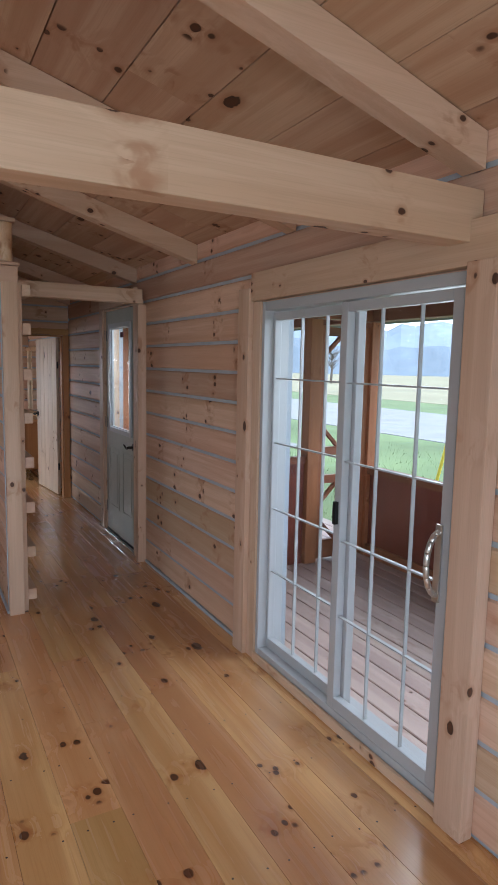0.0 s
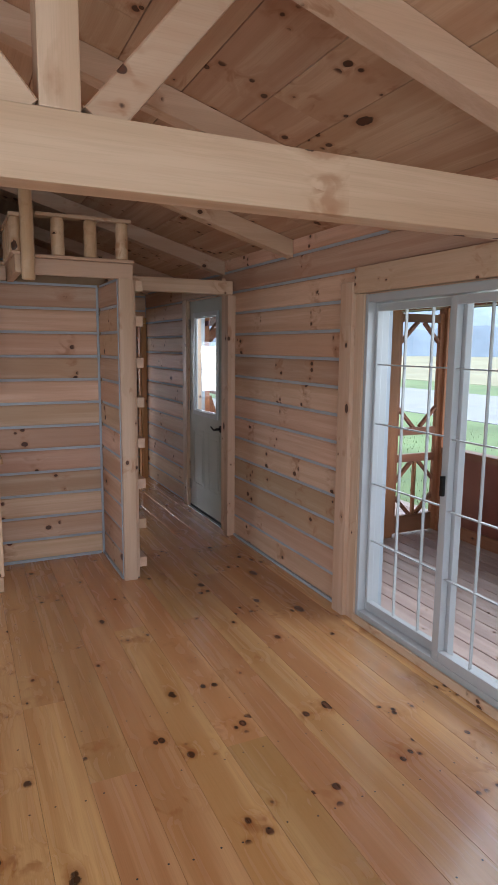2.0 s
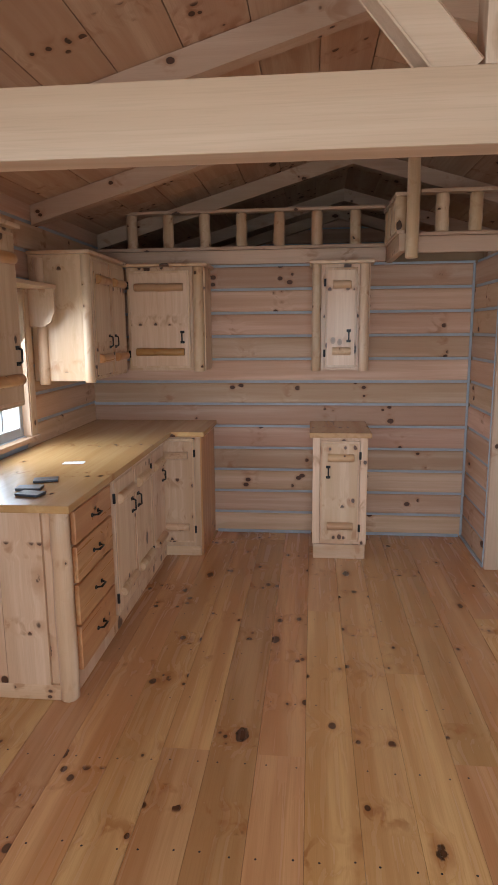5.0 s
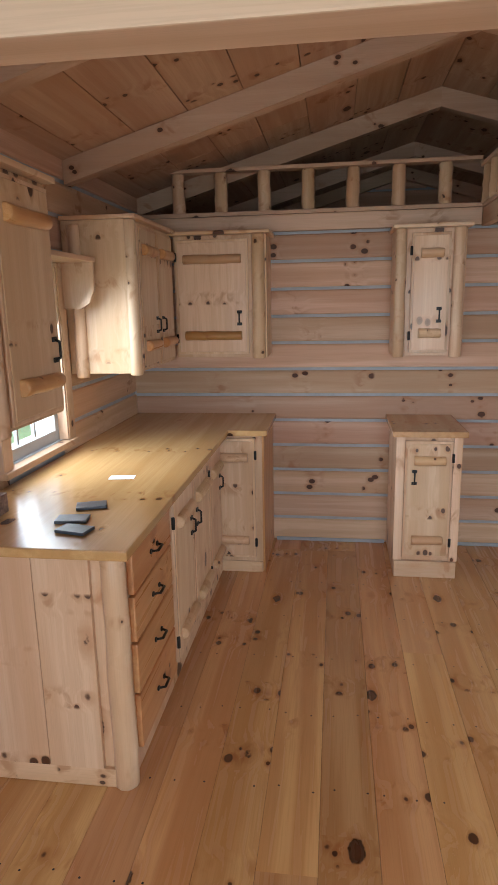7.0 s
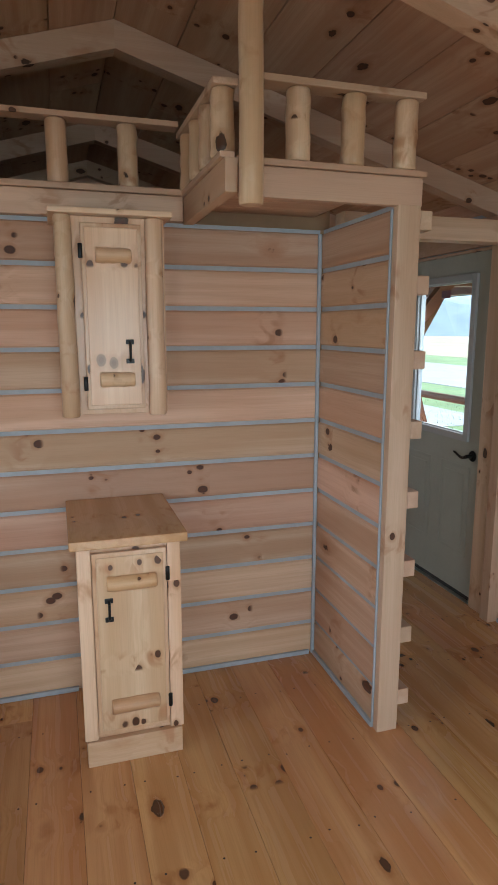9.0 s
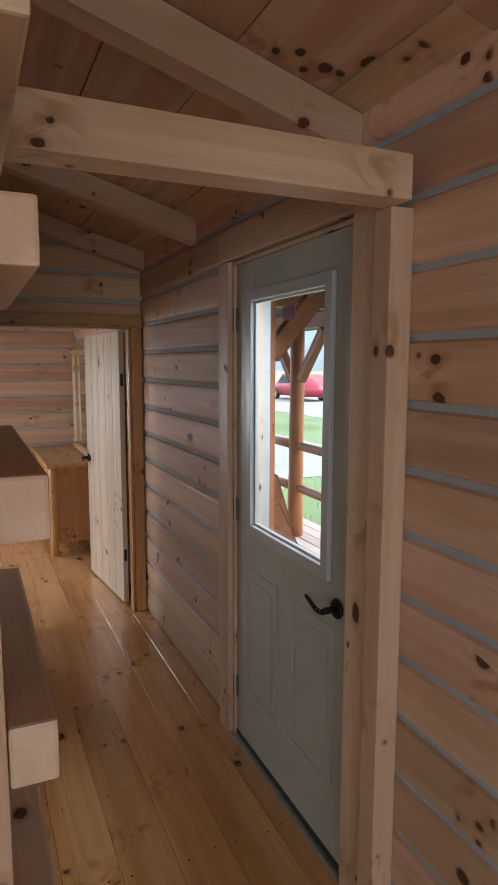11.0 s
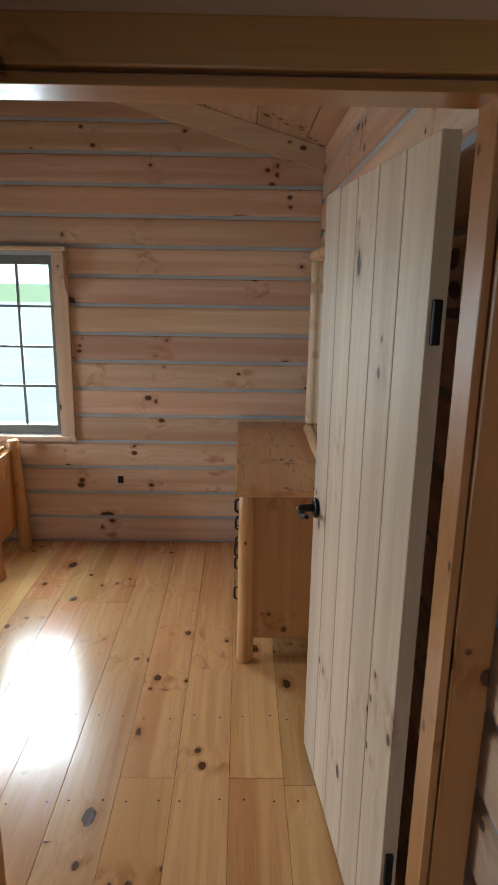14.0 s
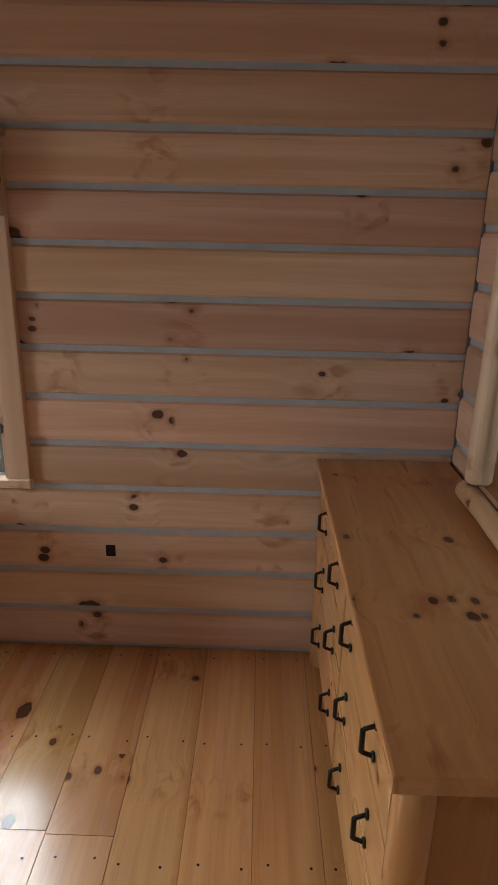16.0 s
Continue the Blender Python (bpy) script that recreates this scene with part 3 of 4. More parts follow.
for z in (0.105, 0.386, 0.674, 0.961, 1.242, 1.512, 1.79, 2.02):
    part("rung", new_box(0.816, 0.868, 4.35, 4.91, z - 0.035, z + 0.035, 0.005), M_PY, ladder)

# ---- sliding patio door ----
door1 = thing("door_1", EAST, 2.445, 0, "white sliding patio door with grilles in pine trim", "door")
door1["kind"] = "structure"
y0, y1, z0, z1 = SLIDER
fr = 0.027
bmf = bmesh.new()
box(bmf, 1.80, 1.95, y0 + 0.001, y0 + fr, z0 + 0.001, z1 - 0.001, 0.004)
box(bmf, 1.80, 1.95, y1 - fr, y1 - 0.001, z0 + 0.001, z1 - 0.001, 0.004)
box(bmf, 1.803, 1.95, y0 + fr, y1 - fr, z1 - 0.045, z1 - 0.001, 0.004)
box(bmf, 1.803, 1.95, y0 + fr, y1 - fr, z0 + 0.001, z0 + 0.045, 0.004)
part("door_frame", bmf, M_WHITE, door1, "white vinyl outer frame")


def slider_panel(y0, y1, x, verts):
    z0, z1, st = 0.072, 1.868, 0.046
    far = 0.02 if x > 1.84 else st
    bm = bmesh.new()
    box(bm, x, x + 0.04, y0, y0 + st, z0, z1, 0.004)
    box(bm, x, x + 0.04, y1 - far, y1, z0, z1, 0.004)
    box(bm, x + 0.001, x + 0.039, y0 + st, y1 - far, z1 - 0.04, z1, 0.003)
    box(bm, x + 0.001, x + 0.039, y0 + st, y1 - far, z0, z0 + 0.055, 0.003)
    panel = part("sliding_panel", bm, M_WHITE, door1)
    gl = part("pane", new_box(x + 0.016, x + 0.022, y0 + st, y1 - far, z0 + 0.055, z1 - 0.04, 0), M_GLASS, panel, "clear glass")
    gl.visible_shadow = False
    for v in verts:
        part("muntin", new_box(x + 0.011, x + 0.027, v - 0.0036, v + 0.0036, z0 + 0.055, z1 - 0.04, 0.0015), M_WHITE, panel)
    for z in (1.532, 1.197, 0.845, 0.503):
        part("muntin", new_box(x + 0.0105, x + 0.0275, y0 + st, y1 - far, z - 0.0036, z + 0.0036, 0.0015), M_WHITE, panel)
    return panel


slider_panel(2.40, 3.098, 1.852, (2.853, 2.648))
near_panel = slider_panel(1.80, 2.465, 1.808, (2.22, 2.005))
bm = bmesh.new()
for a in range(8):
    t0, t1 = math.pi * a / 8, math.pi * (a + 1) / 8
    rod(bm, (1.803 - 0.055 * math.sin(t0), 1.842, 0.92 - 0.115 * math.cos(t0)), (1.803 - 0.055 * math.sin(t1), 1.842, 0.92 - 0.115 * math.cos(t1)), 0.011, seg=10, rings=1)
part("pull_handle", bm, M_STEEL, near_panel, "bowed nickel pull handle")
part("handle_plate", new_box(1.799, 1.807, 1.828, 1.858, 0.78, 1.06, 0.002), M_STEEL, near_panel)
part("latch", new_box(1.788, 1.807, 2.43, 2.45, 0.92, 1.02, 0.003), M_BLACK, near_panel, "small black latch")
trim1 = thing("trim_slider", EAST, 2.445, 0, "knotty pine trim round the patio door", "trim")
trim1["kind"] = "structure"
part("side_casing", new_box(1.79, EAST - 0.001, 3.127, 3.205, 0.0, 1.925, 0.004), M_PZ, trim1)
part("side_post", new_box(1.765, EAST - 0.001, 3.207, 3.325, 0.0, 1.995, 0.004), M_PZ, trim1)
part("side_casing", new_box(1.77, EAST - 0.001, 1.64, 1.763, 0.0, 1.94, 0.004), M_PZ, trim1)
part("head_casing", new_box(1.775, EAST - 0.001, 1.60, 3.206, 1.927, 2.07, 0.004), M_PY, trim1)
part("sill_board", new_box(1.782, 1.799, 1.765, 3.125, 0.0, 0.045, 0.004), M_PY, trim1)

# ---- front door ----
door2 = thing("door_2", EAST, 5.66, 0, "grey-green steel entry door with half window", "door")
door2["kind"] = "structure"
dx0, dx1 = 1.826, 1.851
wy0, wy1, wz0, wz1 = 5.365, 5.93, 1.005, 1.905
bm = bmesh.new()
box(bm, dx0, dx1, 5.222, wy0, 0.03, 2.055, 0.002)
box(bm, dx0, dx1, wy1, 6.103, 0.03, 2.055, 0.002)
box(bm, dx0 + 0.0005, dx1 - 0.0005, wy0, wy1, 0.03, wz0)
box(bm, dx0 + 0.0005, dx1 - 0.0005, wy0, wy1, wz1, 2.055)
leaf = part("door_leaf", bm, M_GREY_DOOR, door2)
for a, b in ((5.31, 5.60), (5.71, 6.0)):
    bm = bmesh.new()
    box(bm, dx0 - 0.004, dx0 - 0.0005, a, a + 0.02, 0.26, 0.82, 0.0015)
    box(bm, dx0 - 0.004, dx0 - 0.0005, b - 0.02, b, 0.26, 0.82, 0.0015)
    box(bm, dx0 - 0.0036, dx0 - 0.0005, a + 0.02, b - 0.02, 0.80, 0.82, 0.0015)
    box(bm, dx0 - 0.0036, dx0 - 0.0005, a + 0.02, b - 0.02, 0.26, 0.28, 0.0015)
    box(bm, dx0 - 0.003, dx0 - 0.0005, a + 0.05, b - 0.05, 0.31, 0.77, 0.002)
    part("raised_panel", bm, M_GREY_DOOR, leaf)
bm = bmesh.new()
for a, b, c, d in ((5.33, 5.372, 0.97, 1.94), (5.922, 5.965, 0.97, 1.94)):
    box(bm, dx0 - 0.02, dx0 - 0.001, a, b, c, d, 0.004)
for c, d in ((0.97, 1.012), (1.898, 1.94)):
    box(bm, dx0 - 0.0195, dx0 - 0.001, 5.372, 5.922, c, d, 0.004)
for a, b, c, d in ((5.366, 5.38, 1.006, 1.904), (5.915, 5.929, 1.006, 1.904)):
    box(bm, dx0 - 0.001, dx0 + 0.015, a, b, c, d, 0.002)
for c, d in ((1.006, 1.02), (1.89, 1.904)):
    box(bm, dx0 - 0.0005, dx0 + 0.015, 5.38, 5.915, c, d, 0.002)
wf = part("window_frame", bm, M_WHITE, leaf, "white moulded window frame")
gl = part("pane", new_box(dx0 + 0.016, dx0 + 0.022, 5.38, 5.915, 1.02, 1.89, 0), M_GLASS, leaf, "clear glass")
gl.visible_shadow = False
part("sticker", new_box(dx0 + 0.012, dx0 + 0.0155, 5.62, 5.71, 1.815, 1.86, 0), M_STICKER, leaf, "small maroon sticker on the glass")
bm = new_rod((dx0 - 0.001, 5.285, 0.895), (dx0 - 0.014, 5.285, 0.895), 0.033, rings=2)
rod(bm, (dx0 - 0.014, 5.285, 0.895), (dx0 - 0.055, 5.285, 0.895), 0.011, rings=1)
for i in range(5):
    rod(bm, (dx0 - 0.055, 5.28 + 0.024 * i, 0.895 - 0.012 * math.sin(i * 0.9)), (dx0 - 0.055, 5.28 + 0.024 * (i + 1), 0.895 - 0.012 * math.sin((i + 1) * 0.9)), 0.010 - 0.0008 * i, 0.0092 - 0.0008 * i, rings=1)
part("door_handle", bm, M_BLACK, leaf, "curved black lever handle")
for z in (0.24, 1.04, 1.84):
    bm = new_rod((dx0 - 0.008, 6.112, z - 0.05), (dx0 - 0.008, 6.112, z + 0.05), 0.0055, rings=2)
    box(bm, dx0 - 0.004, dx0 - 0.0005, 6.075, 6.102, z - 0.048, z + 0.048, 0.001)
    part("hinge", bm, M_BRONZE, door2)
part("door_sweep", new_box(dx0 - 0.002, dx1, 5.222, 6.103, 0.008, 0.029, 0.002), M_RUBBER, door2, "black rubber sweep")
part("threshold", new_box(1.80, 1.98, 5.205, 6.12, 0.0, 0.007, 0.002), M_STEEL, door2)
trim2 = thing("trim_front_door", EAST, 5.6, 0, "pine jambs and casing of the entry door", "trim")
trim2["kind"] = "structure"
part("door_post", new_box(1.76, EAST - 0.001, 4.985, 5.055, 0.0, 2.044, 0.004), M_PZ, trim2)
part("side_casing", new_box(1.79, EAST - 0.001, 5.057, 5.198, 0.0, 2.09, 0.004), M_PZ, trim2)
part("jamb", new_box(1.815, 1.95, 5.20, 5.22, 0.0, 2.07, 0.002), M_PZ, trim2)
part("jamb", new_box(1.815, 1.95, 6.105, 6.125, 0.0, 2.07, 0.002), M_PZ, trim2)
part("side_casing", new_box(1.795, EAST - 0.001, 6.127, 6.235, 0.0, 2.075, 0.004), M_PZ, trim2)
part("head_casing", new_box(1.793, EAST - 0.001, 5.2, 6.235, 2.077, 2.2, 0.004), M_PY, trim2)
part("head_jamb", new_box(1.815, 1.95, 5.222, 6.103, 2.057, 2.072, 0.002), M_PY, trim2)

# ---- windows ----


def window(name, plane, c, out, a0, a1, z0, z1, sash, cols, rows, label, deep=0.09):
    """A glazed window in its opening; out: the way outdoors along the plane's axis."""
    mid = (a0 + a1) / 2
    win = thing(name, *((c, mid) if plane == "x" else (mid, c)), z0, label, "window")
    win["kind"] = "structure"

    def bx(bm, u0, u1, d0, d1, lo, hi, bevel=0.003):
        d0, d1 = c + out * d0, c + out * d1
        return box(bm, d0, d1, u0, u1, lo, hi, bevel) if plane == "x" else box(bm, u0, u1, d0, d1, lo, hi, bevel)
    bm = bmesh.new()
    bx(bm, a0 + 0.001, a0 + 0.045, 0.03, 0.1, z0 + 0.001, z1 - 0.001)
    bx(bm, a1 - 0.045, a1 - 0.001, 0.03, 0.1, z0 + 0.001, z1 - 0.001)
    bx(bm, a0 + 0.045, a1 - 0.045, 0.031, 0.1, z1 - 0.05, z1 - 0.001)
    bx(bm, a0 + 0.045, a1 - 0.045, 0.031, 0.1, z0 + 0.001, z0 + 0.055)
    frame_part = part("window_frame", bm, sash, win)
    g = part("pane", bx(bmesh.new(), a0 + 0.045, a1 - 0.045, 0.062, 0.068, z0 + 0.055, z1 - 0.05, 0), M_GLASS, win, "clear glass")
    g.visible_shadow = False
    for i in range(1, cols):
        u = a0 + 0.045 + (a1 - a0 - 0.09) * i / cols
        part("muntin", bx(bmesh.new(), u - 0.007, u + 0.007, 0.056, 0.074, z0 + 0.055, z1 - 0.05, 0.002), sash, frame_part)
    for i in range(1, rows):
        z = z0 + 0.055 + (z1 - z0 - 0.105) * i / rows
        part("muntin", bx(bmesh.new(), a0 + 0.045, a1 - 0.045, 0.0555, 0.0745, z - 0.007, z + 0.007, 0.002), sash, frame_part)
    for u0, u1 in ((a0 - 0.075, a0 - 0.001), (a1 + 0.001, a1 + 0.075)):
        part("side_casing", bx(bmesh.new(), u0, u1, -0.025, 0.012, z0 - 0.03, z1 + 0.02, 0.004), M_PZ, win)
        part("jamb", bx(bmesh.new(), u0 + 0.075 if u0 < mid else a1 - 0.012, a0 + 0.012 if u0 < mid else u1 - 0.075, -0.02, 0.029, z0, z1, 0.002), M_PZ, win)
    part("window_sill", bx(bmesh.new(), a0 - 0.08, a1 + 0.08, -0.04, 0.029, z0 - 0.032, z0 - 0.002, 0.004), M_PX if plane == "y" else M_PY, win)
    part("valance_board", bx(bmesh.new(), a0 - 0.078, a1 + 0.09, -deep, 0.01, z1 + 0.022, z1 + 0.045, 0.004), M_PX if plane == "y" else M_PY, win)
    for u in (a0 - 0.074, a1 + 0.052):
        e = 0.005 - deep
        d = [(e, z1 + 0.021), (-0.026, z1 + 0.021), (-0.026, z1 - 0.2), (e * 0.6, z1 - 0.2), (e * 0.85, z1 - 0.175), (e, z1 - 0.11)]
        pts = [(c + out * a, b) for a, b in d]
        bm = bmesh.new()
        if plane == "y":
            prism(bm, pts, "x", u, u + 0.022)
        else:
            prism(bm, pts, "y", u, u + 0.022)
        part("valance_bracket", bm, M_PZ, win)
    return win


window("window_1", "x", WEST, -1, *KWIN, M_WHITE, 3, 3, "white kitchen window over the counter in pine trim", 0.19)
window("window_2", "y", NORTH, 1, *NWIN, M_BRONZE, 3, 4, "grey grille window in pine trim on the log wall")

# ---- kitchen ----


def bail(parent, p, out, horizontal=False, s=0.045):
    """A black iron pull with two feet; out: the way that the door faces."""
    p, out = Vector(p), Vector(out)
    d = out.cross(Vector((0, 0, 1))) if horizontal else Vector((0, 0, 1))
    bm = bmesh.new()
    for k in (-1, 1):
        rod(bm, p + d * s * k, p + d * s * k + out * 0.006, 0.011, rings=1, seg=8)
        rod(bm, p + d * s * k, p + d * s * 0.7 * k + out * 0.026, 0.0045, rings=1, seg=8)
    rod(bm, p - d * s * 0.7 + out * 0.026, p + d * s * 0.7 + out * 0.026, 0.0055, rings=2, seg=8)
    return part("handle", bm, M_BLACK, parent, "black iron pull")


def bar_pull(parent, p, out, s=0.036):
    """An upright black bar between two square foot plates."""
    p, out = Vector(p), Vector(out)
    side = out.cross(Vector((0, 0, 1)))
    up = Vector((0, 0, 1))
    bm = bmesh.new()
    for k in (-1, 1):
        c = p + up * s * k
        a, b = c - side * 0.015 - up * 0.009, c + side * 0.015 + up * 0.009 + out * 0.007
        box(bm, a.x, b.x, a.y, b.y, a.z, b.z, 0.002)
        rod(bm, c, c + out * 0.022 - up * 0.008 * k, 0.005, rings=1, seg=8)
    rod(bm, p + out * 0.022 - up * s * 0.8, p + out * 0.022 + up * s * 0.8, 0.0048, rings=2, seg=8)
    return part("handle", bm, M_BLACK, parent, "black iron bar pull")


def hinge(parent, p, out):
    p, out = Vector(p), Vector(out)
    return part("hinge", rod(bmesh.new(), p + out * 0.004 - Vector((0, 0, 0.026)), p + out * 0.004 + Vector((0, 0, 0.026)), 0.008, rings=2, seg=8), M_BLACK, parent, "black hinge")


def face_box(plane, c, out, a0, a1, z0, z1, t, bevel=0.004):
    """A board on a face at c; t: how far it stands out."""
    if plane == "x":
        return new_box(c, c + out * t, a0, a1, z0, z1, bevel)
    return new_box(a0, a1, c, c + out * t, z0, z1, bevel)


def cabinet_door(cab, plane, c, out, a0, a1, z0, z1, handle_side, low_handle=True, logs=True, hinges=True):
    """A pine door with half-log battens, a black pull and hinges."""
    o = Vector((out, 0, 0)) if plane == "x" else Vector((0, out, 0))

    def pt(a, z, d=0.0):
        return Vector((c + out * d, a, z)) if plane == "x" else Vector((a, c + out * d, z))
    door = part("door", face_box(plane, c + out * 0.001, out, a0, a1, z0, z1, 0.02, 0.005), M_CABZ, cab)
    w = a1 - a0
    part("raised_field", face_box(plane, c + out * 0.0215, out, a0 + 0.014, a1 - 0.014, z0 + 0.016, z1 - 0.016, 0.004, 0.0035), M_CABZ, door)
    if logs:
        for z in (z0 + 0.115, z1 - 0.115):
            bm = new_rod(pt(a0 + 0.05, z, 0.03), pt(a1 - 0.04, z, 0.03), 0.029, 0.027, wobble=0.002, seed=int(a0 * 100 + z * 10))
            part("log_batten", bm, (M_HONY if z0 > 1 else M_PEELY) if plane == "x" else (M_HONX if z0 > 1 and w > 0.3 and z < 1.6 else M_PEELX), door, "half-log batten")
    a = a0 + 0.03 if handle_side < 0 else a1 - 0.03
    bar_pull(door, pt(a + (0.025 if handle_side < 0 else -0.025), z0 + 0.22 if low_handle else z1 - 0.215, 0.026), o)
    if hinges:
        b = a1 + 0.002 if handle_side < 0 else a0 - 0.002
        for z in (z0 + 0.1, z1 - 0.1):
            hinge(door, pt(b, z, 0.018), o)
    return door


counter = whole("countertop", prism(bmesh.new(), [(WEST + 0.004, 2.545), (-1.43, 2.545), (-1.43, 4.385), (-1.20, 4.385), (-1.20, 4.978), (WEST + 0.004, 4.978)], "z", 0.868, 0.902),
                M_TOPY, "glossy varnished pine countertop, L-shaped", "countertop")
bmod = counter.modifiers.new("edge", "BEVEL")
bmod.width, bmod.segments = 0.004, 2

unit = thing("drawer_cabinet", -1.8, 2.9, 0, "knotty pine base cabinet with four drawers", "cabinet")
part("body", new_box(WEST + 0.006, -1.49, 2.62, 3.196, 0.001, 0.866, 0.002), M_CABZ, unit)
for i in range(3):
    part("end_plank", new_box(WEST + 0.006 + i * 0.195, WEST + 0.006 + i * 0.195 + 0.193, 2.60, 2.619, 0.075, 0.866, 0.002), M_CABZ, unit)
part("kick_board", new_box(WEST + 0.006, -1.5, 2.605, 2.619, 0.001, 0.073, 0.002), M_CABX, unit)
part("corner_post", new_rod((-1.51, 2.63, 0.0), (-1.51, 2.63, 0.866), 0.043, 0.04, wobble=0.003, seed=3), M_PEEL, unit, "round log corner post")
for z0, z1 in ((0.10, 0.305), (0.315, 0.50), (0.51, 0.675), (0.685, 0.835)):
    dr = part("drawer_front", new_box(-1.489, -1.465, 2.69, 3.17, z0, z1, 0.006), M_HONY, unit)
    bail(dr, (-1.465, 2.93, (z0 + z1) / 2), (1, 0, 0), True, 0.04)
unit = thing("sink_cabinet", -1.8, 3.8, 0, "pine base cabinet with three log-trimmed doors", "cabinet")
part("body", new_box(WEST + 0.006, -1.49, 3.2, 4.41, 0.001, 0.866, 0.002), M_CABZ, unit)
cabinet_door(unit, "x", -1.489, 1, 3.225, 3.575, 0.10, 0.845, 1, False)
cabinet_door(unit, "x", -1.489, 1, 3.585, 3.95, 0.10, 0.845, -1, False)
cabinet_door(unit, "x", -1.489, 1, 3.97, 4.30, 0.10, 0.845, 1, False)
unit = thing("corner_cabinet", -1.4, 4.7, 0, "pine corner base cabinet with one door", "cabinet")
part("body", new_box(WEST + 0.006, -1.235, 4.425, 4.974, 0.001, 0.866, 0.002), M_CABZ, unit)
part("side_panel", new_box(-1.234, -1.222, 4.415, 4.974, 0.001, 0.866, 0.002), M_HONZ, unit)
part("kick_board", new_box(-1.57, -1.24, 4.412, 4.424, 0.001, 0.07, 0.002), M_CABX, unit)
cabinet_door(unit, "y", 4.424, -1, -1.555, -1.275, 0.10, 0.85, -1, False)

# free-standing base cabinet
unit = thing("small_base_cabinet", -0.265, 4.7, 0, "narrow pine base cabinet standing at the log wall", "cabinet")
part("body", new_box(-0.445, -0.085, 4.455, 4.974, 0.001, 0.864, 0.002), M_CABZ, unit)
part("top", new_box(-0.475, -0.055, 4.405, 4.976, 0.866, 0.90, 0.004), M_TOPY, unit, "reddish varnished pine top")
for a in (-0.452, -0.128):
    part("stile", new_box(a, a + 0.05, 4.435, 4.4545, 0.105, 0.865, 0.004), M_CABZ, unit)
part("kick_board", new_box(-0.445, -0.085, 4.428, 4.4545, 0.001, 0.103, 0.003), M_CABX, unit)
cabinet_door(unit, "y", 4.4545, -1, -0.40, -0.13, 0.125, 0.84, -1, False)

# wall cabinets


def wall_cabinet_y(name, x0, x1, z0, z1, door0, door1, label, stiles):
    yf = 4.71
    unit = thing(name, (x0 + x1) / 2, 4.97, z0, label, "cabinet")
    part("body", new_box(x0, x1, yf, 4.976, z0, z1, 0.002), M_CABZ, unit)
    part("cornice", new_box(x0 - 0.02, x1 + 0.025, yf - 0.055, 4.976, z1 + 0.001, z1 + 0.022, 0.005), M_CABX, unit)
    for a, r in stiles:
        part("log_stile", new_rod((a, yf - 0.003, z0 - 0.008), (a, yf - 0.003, z1), r, r * 0.93, wobble=0.0025, seed=int(a * 99)), M_PEEL, unit, "peeled log stile")
    cabinet_door(unit, "y", yf - 0.003, -1, door0, door1, z0 + 0.02, z1 - 0.025, 1, True)
    return unit


wall_cabinet_y("wall_cabinet", -0.465, -0.065, 1.305, 2.035, -0.375, -0.155, "narrow pine wall cabinet with log stiles", ((-0.435, 0.034), (-0.105, 0.036)))
wall_cabinet_y("wall_cabinet", -1.795, -1.225, 1.305, 2.035, -1.78, -1.335, "wide pine wall cabinet with log battens", ((-1.275, 0.042),))


def wall_cabinet_x(y0, y1, z0, z1, doors, label):
    xf = -1.815
    unit = thing("wall_cabinet", WEST, (y0 + y1) / 2, z0, label, "cabinet")
    part("body", new_box(WEST + 0.004, xf, y0, y1, z0, z1, 0.002), M_CABZ, unit)
    part("cornice", new_box(WEST + 0.004, xf + 0.04, y0 - 0.02, y1, z1 + 0.001, z1 + 0.022, 0.005), M_CABY, unit)
    part("log_stile", new_rod((xf - 0.006, y0 + 0.024, z0 - 0.01), (xf - 0.006, y0 + 0.024, z1), 0.034, 0.031, wobble=0.0025, seed=21), M_PEEL, unit, "peeled log stile")
    part("log_stile", new_rod((WEST + 0.07, y0 - 0.004, z0 - 0.02), (WEST + 0.07, y0 - 0.004, z1 - 0.02), 0.033, 0.03, wobble=0.0025, seed=22), M_PEEL, unit, "peeled log stile")
    for a, b, side in doors:
        cabinet_door(unit, "x", xf, 1, a, b, z0 + 0.015, z1 - 0.02, side, True, hinges=False)
    return unit


wall_cabinet_x(3.93, 4.70, 1.29, 2.045, ((3.995, 4.315, 1), (4.325, 4.65, -1)), "pine wall cabinet with paired doors")
wall_cabinet_x(2.56, 3.03, 1.25, 2.045, ((2.625, 2.995, 1),), "pine wall cabinet beside the window")

# small loose things on the counter
for x, y, r in ((-1.70, 2.95, 20), (-1.66, 2.70, -12), (-1.71, 2.80, 8)):
    bm = new_box(-0.055, 0.055, -0.035, 0.035, 0, 0.011, 0.002)
    ob = whole("card_pack", bm, M_CARD, "dark blue printed card pack on the counter", "card", "cards on the counter")
    ob.matrix_world = pose(x, y, 0.909, 0, 0, r)
ob = whole("paper_note", new_box(-0.055, 0.055, -0.03, 0.03, 0, 0.0012, 0), M_PAPER, "small white paper on the counter", "paper")
ob.matrix_world = pose(-1.72, 3.35, 0.9035, 0, 0, 8)
whole("small_box", new_box(-2.13, -1.99, 2.74, 2.88, 0.9025, 0.975, 0.003), M_TINY, "small patterned cardboard box on the counter", "box")

